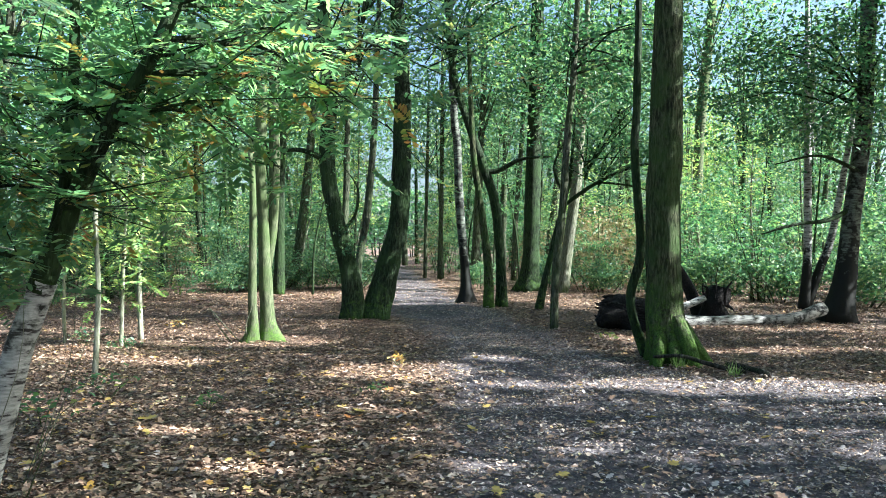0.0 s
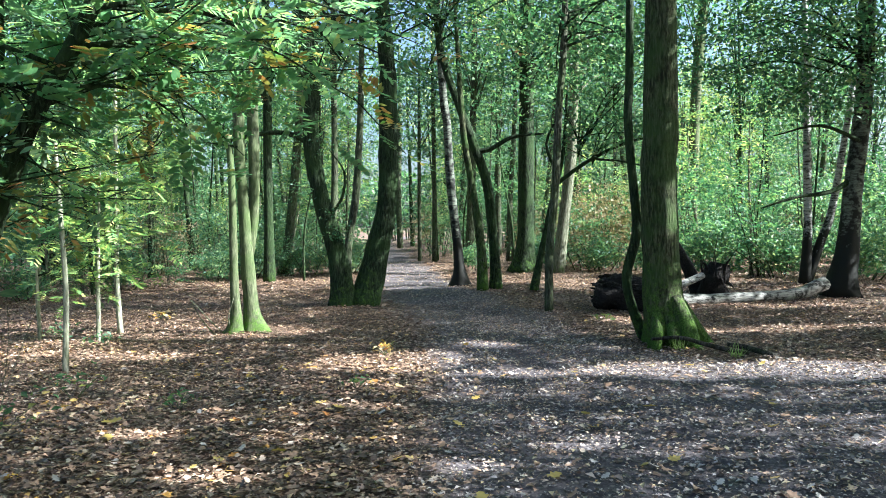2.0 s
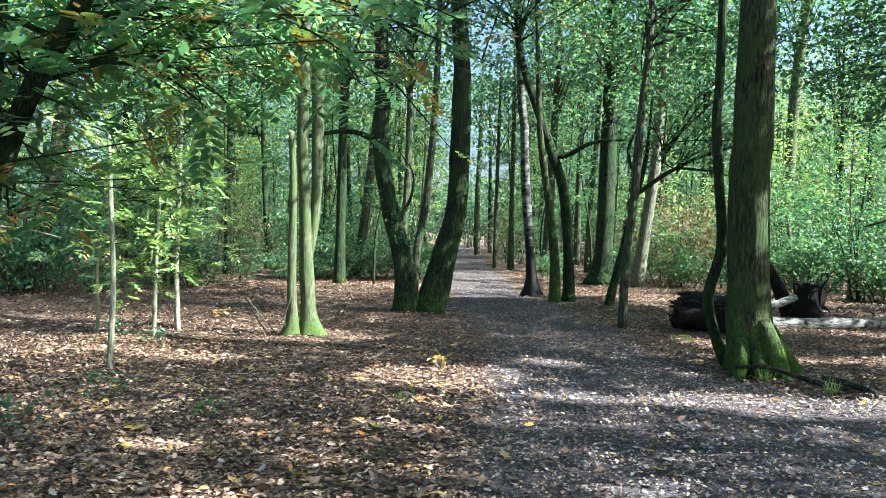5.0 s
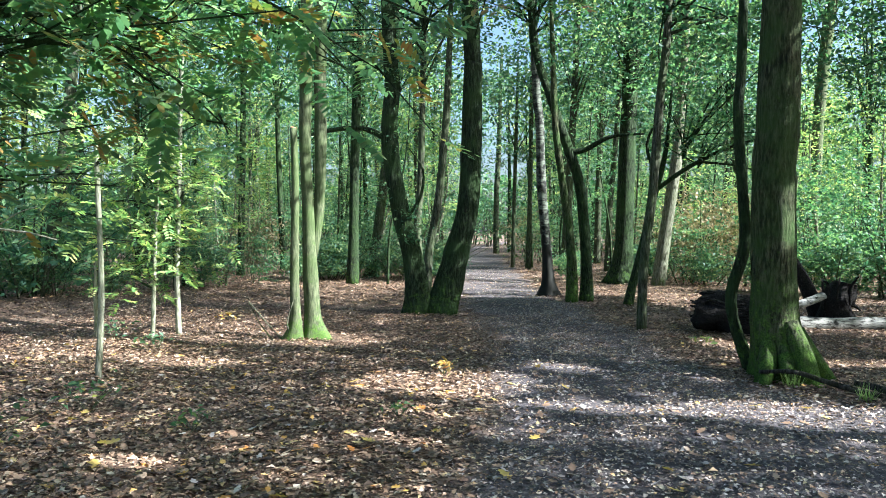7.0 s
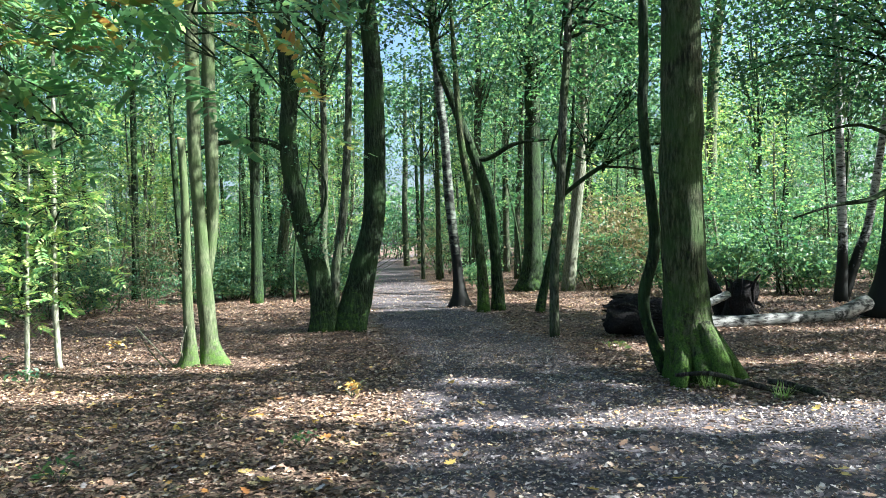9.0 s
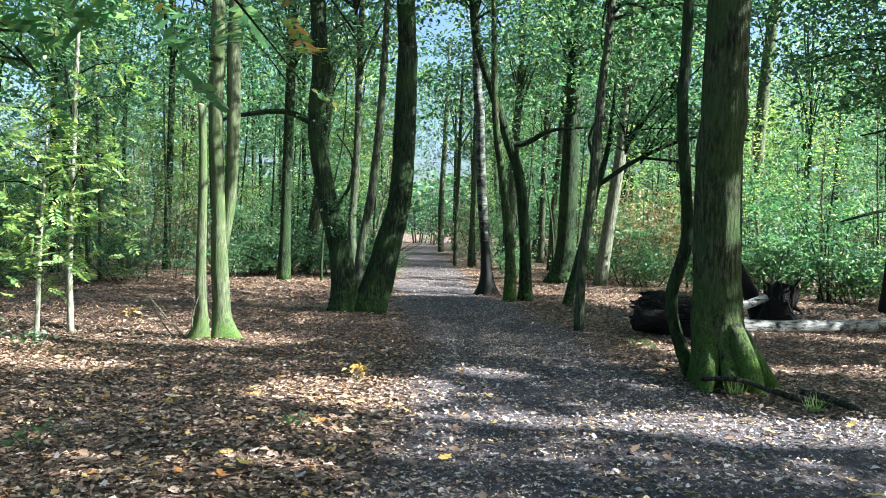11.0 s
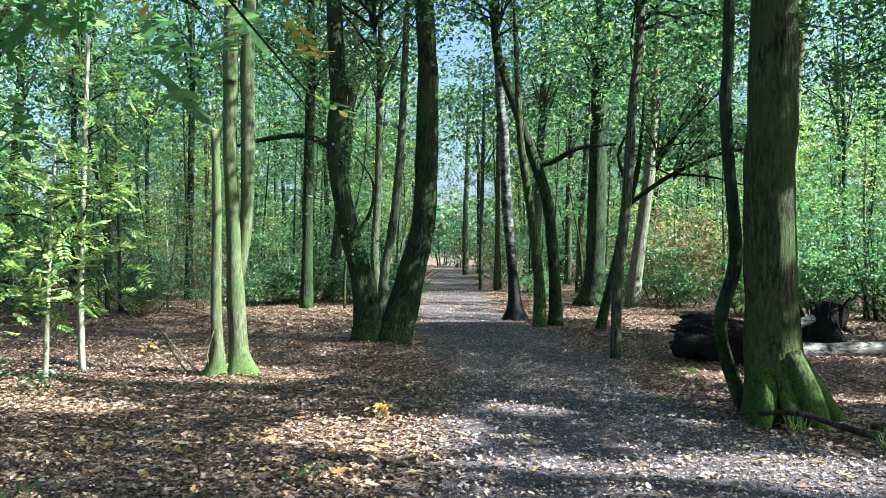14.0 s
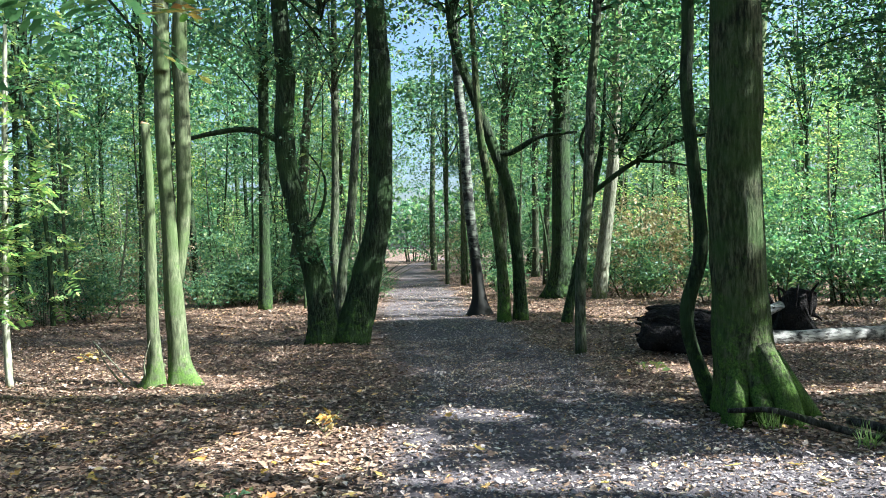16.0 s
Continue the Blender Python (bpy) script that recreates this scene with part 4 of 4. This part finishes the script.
scatter(TREES, (0.3, 0.3, 0.2, 0.2), (-34, 36, 18, 78), 420, 3.0, 2.6, 0.8, 1.15, lambda x, y: undergrowth_line(x, y - 2) and y < 78 - abs(x) * 0.5 and not (x > 0.45 * y and y < 42) and not (x > 4 and y < 32))
scatter(FAR_SHRUBS, (0.6, 0.4), (-44, 40, 48, 80), 160, 3.4, 2.4, 1.6, 2.4, lambda x, y: True)
scatter(FAR_SHRUBS, (0.6, 0.4), (-40, 30, 82, 92), 60, 3.4, 0, 2.4, 3.2, lambda x, y: True)
scatter(SHRUBS, (0.34, 0.3, 0.12, 0.14, 0.1), (-26, 26, 13, 52), 420, 1.9, 2.3, 0.8, 1.3, undergrowth_line)
for x, y, s in ((4.6, 27.5, 1.1), (6.2, 28.5, 1.2), (5.2, 30, 1.3)):
    place(SHRUBS, 4, x, y, s)
for x, y, s in ((5.5, 23.5, 0.9), (7.0, 23, 1.0), (8.6, 22.3, 0.9), (4.4, 25.4, 0.8), (10, 21, 1.0), (-3.6, 26, 0.9), (-6.5, 25.6, 0.9), (3.0, 28.5, 0.9), (0.6, 27.5, 0.7)):
    place(SHRUBS, 2, x, y, s)
for k in range(120):
    x, y = rng.uniform(-20, 13), rng.uniform(17, 44)
    if undergrowth_line(x, y + 2.5) and not on_trail(x, y, 1.7) and not (3.5 < x and y < 21):
        place(POLES, int(rng.integers(3)), x, y, rng.uniform(0.75, 1.25))
# low green growth along the clearing's far side
for k, x in enumerate(np.arange(-13.5, -2.4, 0.62)):
    y = float(np.interp(x, [-40, -12, -8, -6.6, -5, -3], [8, 15, 22, 25.3, 26.2, 26.4])) + rng.uniform(0.2, 1.0)
    place(SHRUBS, (2, 3, 2, 0)[k % 4], x, y, rng.uniform(0.45, 0.75) * (1.2 if k % 4 in (0, 2) else 0.8))
# behind and beside the walker
for x, y in ((-9, 3), (-13, 8), (-8, -6), (0, -12), (8, -9), (-5, -14), (-17, 1), (14, -12)):
    place(TREES, int(rng.integers(4)), x, y, 1.0)

# unseen trees added beside the walker; their crowns meet overhead and shade the trail
for k, (x, y) in enumerate(((5.5, 0.5), (6.5, 4.5), (8.5, 7.4), (10.5, 10.6), (10.8, 14.6), (12, 17.5), (9.5, 1.5), (12, 5.5), (3.5, -3), (-6, 1.5))):
    t = tree("added_canopy_tree", y, [(x, 0.0, 0.22), (x + 0.1, 2, 0.17), (x, 6, 0.13)], BARK_DARK, "unseen tall tree added to shade the trail with its spreading crown", 10, 10)
    crown(t, (x - 1.0, y, 8.2), (3.8, 3.0, 1.9), 150, 40, 0.15, LEAF_OAK, 400 + k, 0.55, 0.8, 8, (x, y, 6.5), BARK_DARK, True)

# a high leaf roof added to the trailside trees, above view, to shade the undergrowth
for k, (t, x, y, z) in enumerate(((fork, 0.5, 17.5, 10.8), (leaner, 2.5, 19.5, 10.8), (rbirch, 6.5, 18.0, 11.0), (wavy, 4.5, 14.8, 10.5), (rbirch, 8.0, 15.5, 11.5), (pale, 3.5, 23.0, 11.5), (backtree, -2.5, 23.0, 11.5), (midtree2, 0.0, 22.5, 11.5))):
    crown(t, (x, y, z), (3.6, 3.0, 1.3), 130, 38, 0.14, LEAF_OAK, 500 + k, 0.55, 0.8, 5, (float(t.location.x), y, z - 2.0), BARK_DARK, True)

# tall trees added beyond the view on the sunny side; their crowns shade the clearing
for k, (x, y, h) in enumerate(((13, 3, 12), (16, 7.5, 13), (12.5, 11, 11), (17, 13, 14), (14, 16.5, 12), (19, 18.5, 14), (20, 10, 15), (21, 4, 15), (15, 21.5, 12), (22, 23, 14))):
    t = tree("shade_tree", y, [(x, 0.0, 0.25), (x + 0.1, 2, 0.2), (x, h * 0.6, 0.15)], BARK_DARK, "tall leafy tree added beyond the view to shade the clearing", h, 10)
    crown(t, (x, y, h * 0.6), (3.2, 3.0, h * 0.38), 105, 40, 0.2, LEAF_FAR, 200 + k, 0.6, 0.7, 8, (x, y, h * 0.5), BARK_DARK, True)


# ---- leaf litter, last ----
def litter(rng, n, x0, x1, y0, y1, size, keep, curl=0.22):
    x, y = rng.uniform(x0, x1, n), rng.uniform(y0, y1, n)
    ok = rng.uniform(size=n) < keep(x, y)
    x, y = x[ok], y[ok]
    p = np.stack([x, y, hgt(x, y) + rng.uniform(0.008, 0.03, len(x))], 1)
    return leaf_arrays(rng, p, size, 2.6, curl, 0.62)


LOBED = np.array([(-0.5, 0), (-0.28, 0.1), (-0.2, 0.28), (-0.05, 0.17), (0.1, 0.34), (0.2, 0.16), (0.36, 0.2), (0.5, 0.0), (0.36, -0.2), (0.2, -0.16), (0.1, -0.34), (-0.05, -0.17), (-0.2, -0.28), (-0.28, -0.1)])


def lobed_leaves(rng, pos, size, curl=0.3):
    n = len(pos)
    nor = unit(rng.normal(size=(n, 3)) * 0.22 + np.array([0, 0, 1]))
    d = unit(np.cross(nor, rng.normal(size=(n, 3))))
    s = np.cross(d, nor)
    L = (size * rng.uniform(0.7, 1.35, n))[:, None, None]
    q = LOBED[None]
    lift = (q[..., 1:] ** 2 * rng.uniform(-0.3, 1.2, (n, 1, 1)) + q[..., :1] ** 2 * rng.uniform(-0.2, 0.6, (n, 1, 1))) * curl * 3
    v = pos[:, None] + L * (d[:, None] * q[..., :1] + s[:, None] * q[..., 1:] + nor[:, None] * lift)
    v[..., 2] = np.maximum(v[..., 2], pos[:, None, 2] - 0.006)
    c = pos[:, None] + 0
    v = np.concatenate([v, c], 1).reshape(-1, 3)
    k = len(LOBED)
    i = np.arange(n)[:, None] * (k + 1)
    return v, np.concatenate([i + [j, (j + 1) % k, k] for j in range(k)])


rng = np.random.default_rng(9)
bed = thing("leaf_litter", -2, 10, 0, "brown, tan and orange fallen leaves covering the woodland floor", "fallen leaves")
tagged(bed, kind="stuff")
OFF = -np.array(bed.location)


def bed_part(name, va, mat):
    finish(name, from_arrays(name, va[0] + OFF, va[1]), mat, bed, kind="stuff")


wood = lambda x, y: (1 - 0.9 * trail(x, y))
worn = lambda x, y: trail(x, y) * (0.72 + 0.28 * np.sin(x * 1.7 + 3) * np.sin(y * 1.3))


def near_leaves(n, keep, size):
    x, y = rng.uniform(-5.5, 6.5, n), 4.6 + rng.uniform(size=n) ** 1.3 * 8
    ok = rng.uniform(size=n) < keep(x, y)
    x, y = x[ok], y[ok]
    return lobed_leaves(rng, np.stack([x, y, hgt(x, y) + rng.uniform(0.008, 0.03, len(x))], 1), size)


bed_part("near_leaves", near_leaves(22000, wood, 0.064), LITTER)
bed_part("trail_leaves", near_leaves(8500, worn, 0.046), LITTER_PALE)
bed_part("golden_leaves", near_leaves(1100, lambda x, y: wood(x, y) * (x < 0.5), 0.085), LITTER_GOLD)
bed_part("scattered_leaves", litter(rng, 70000, -12, 12, 4.5, 27, 0.052, wood), LITTER)
bed_part("broken_leaves", litter(rng, 120000, -7.5, 7.5, 4.6, 17, 0.036, wood), LITTER)
bed_part("far_leaves", litter(rng, 90000, -18, 14, 18, 42, 0.062, lambda x, y: 1 - 0.93 * np.clip(trail(x, y) * 1.6, 0, 1)), LITTER)
bed_part("trail_scatter", litter(rng, 48000, -6, 9, 4.5, 34, 0.042, worn), LITTER_PALE)
bed_part("leaf_crumbs", litter(rng, 90000, -2.5, 7, 4.5, 20, 0.023, worn), LITTER_PALE)
bed_part("dark_crumbs", litter(rng, 60000, -2, 7, 4.5, 17, 0.026, worn), LITTER)

# single large leaves that lie on top
LEAF_MESHES = []
for k, mat in enumerate((LITTER, LITTER_PALE, LITTER_GOLD, LITTER, LITTER_PALE, LITTER_GOLD)):
    v, f = lobed_leaves(np.random.default_rng(300 + k), np.zeros((1, 3)), 0.1)
    me = from_arrays("fallen_leaf", v, f)
    me.materials.append(mat)
    LEAF_MESHES.append(me)
for k in range(240):
    x, y = rng.uniform(-3.5, 4.5), rng.uniform(5.0, 10.5)
    ob = new("fallen_leaf", LEAF_MESHES[int(rng.choice(6, p=(0.25, 0.2, 0.1, 0.2, 0.15, 0.1)))])
    ob.parent = bed
    ob.matrix_basis = Matrix.Translation(Vector((x, y, zed(x, y) + 0.03)) - bed.location) @ pose(0, 0, 0, rng.normal() * 10, rng.normal() * 10, rng.uniform(0, 360))
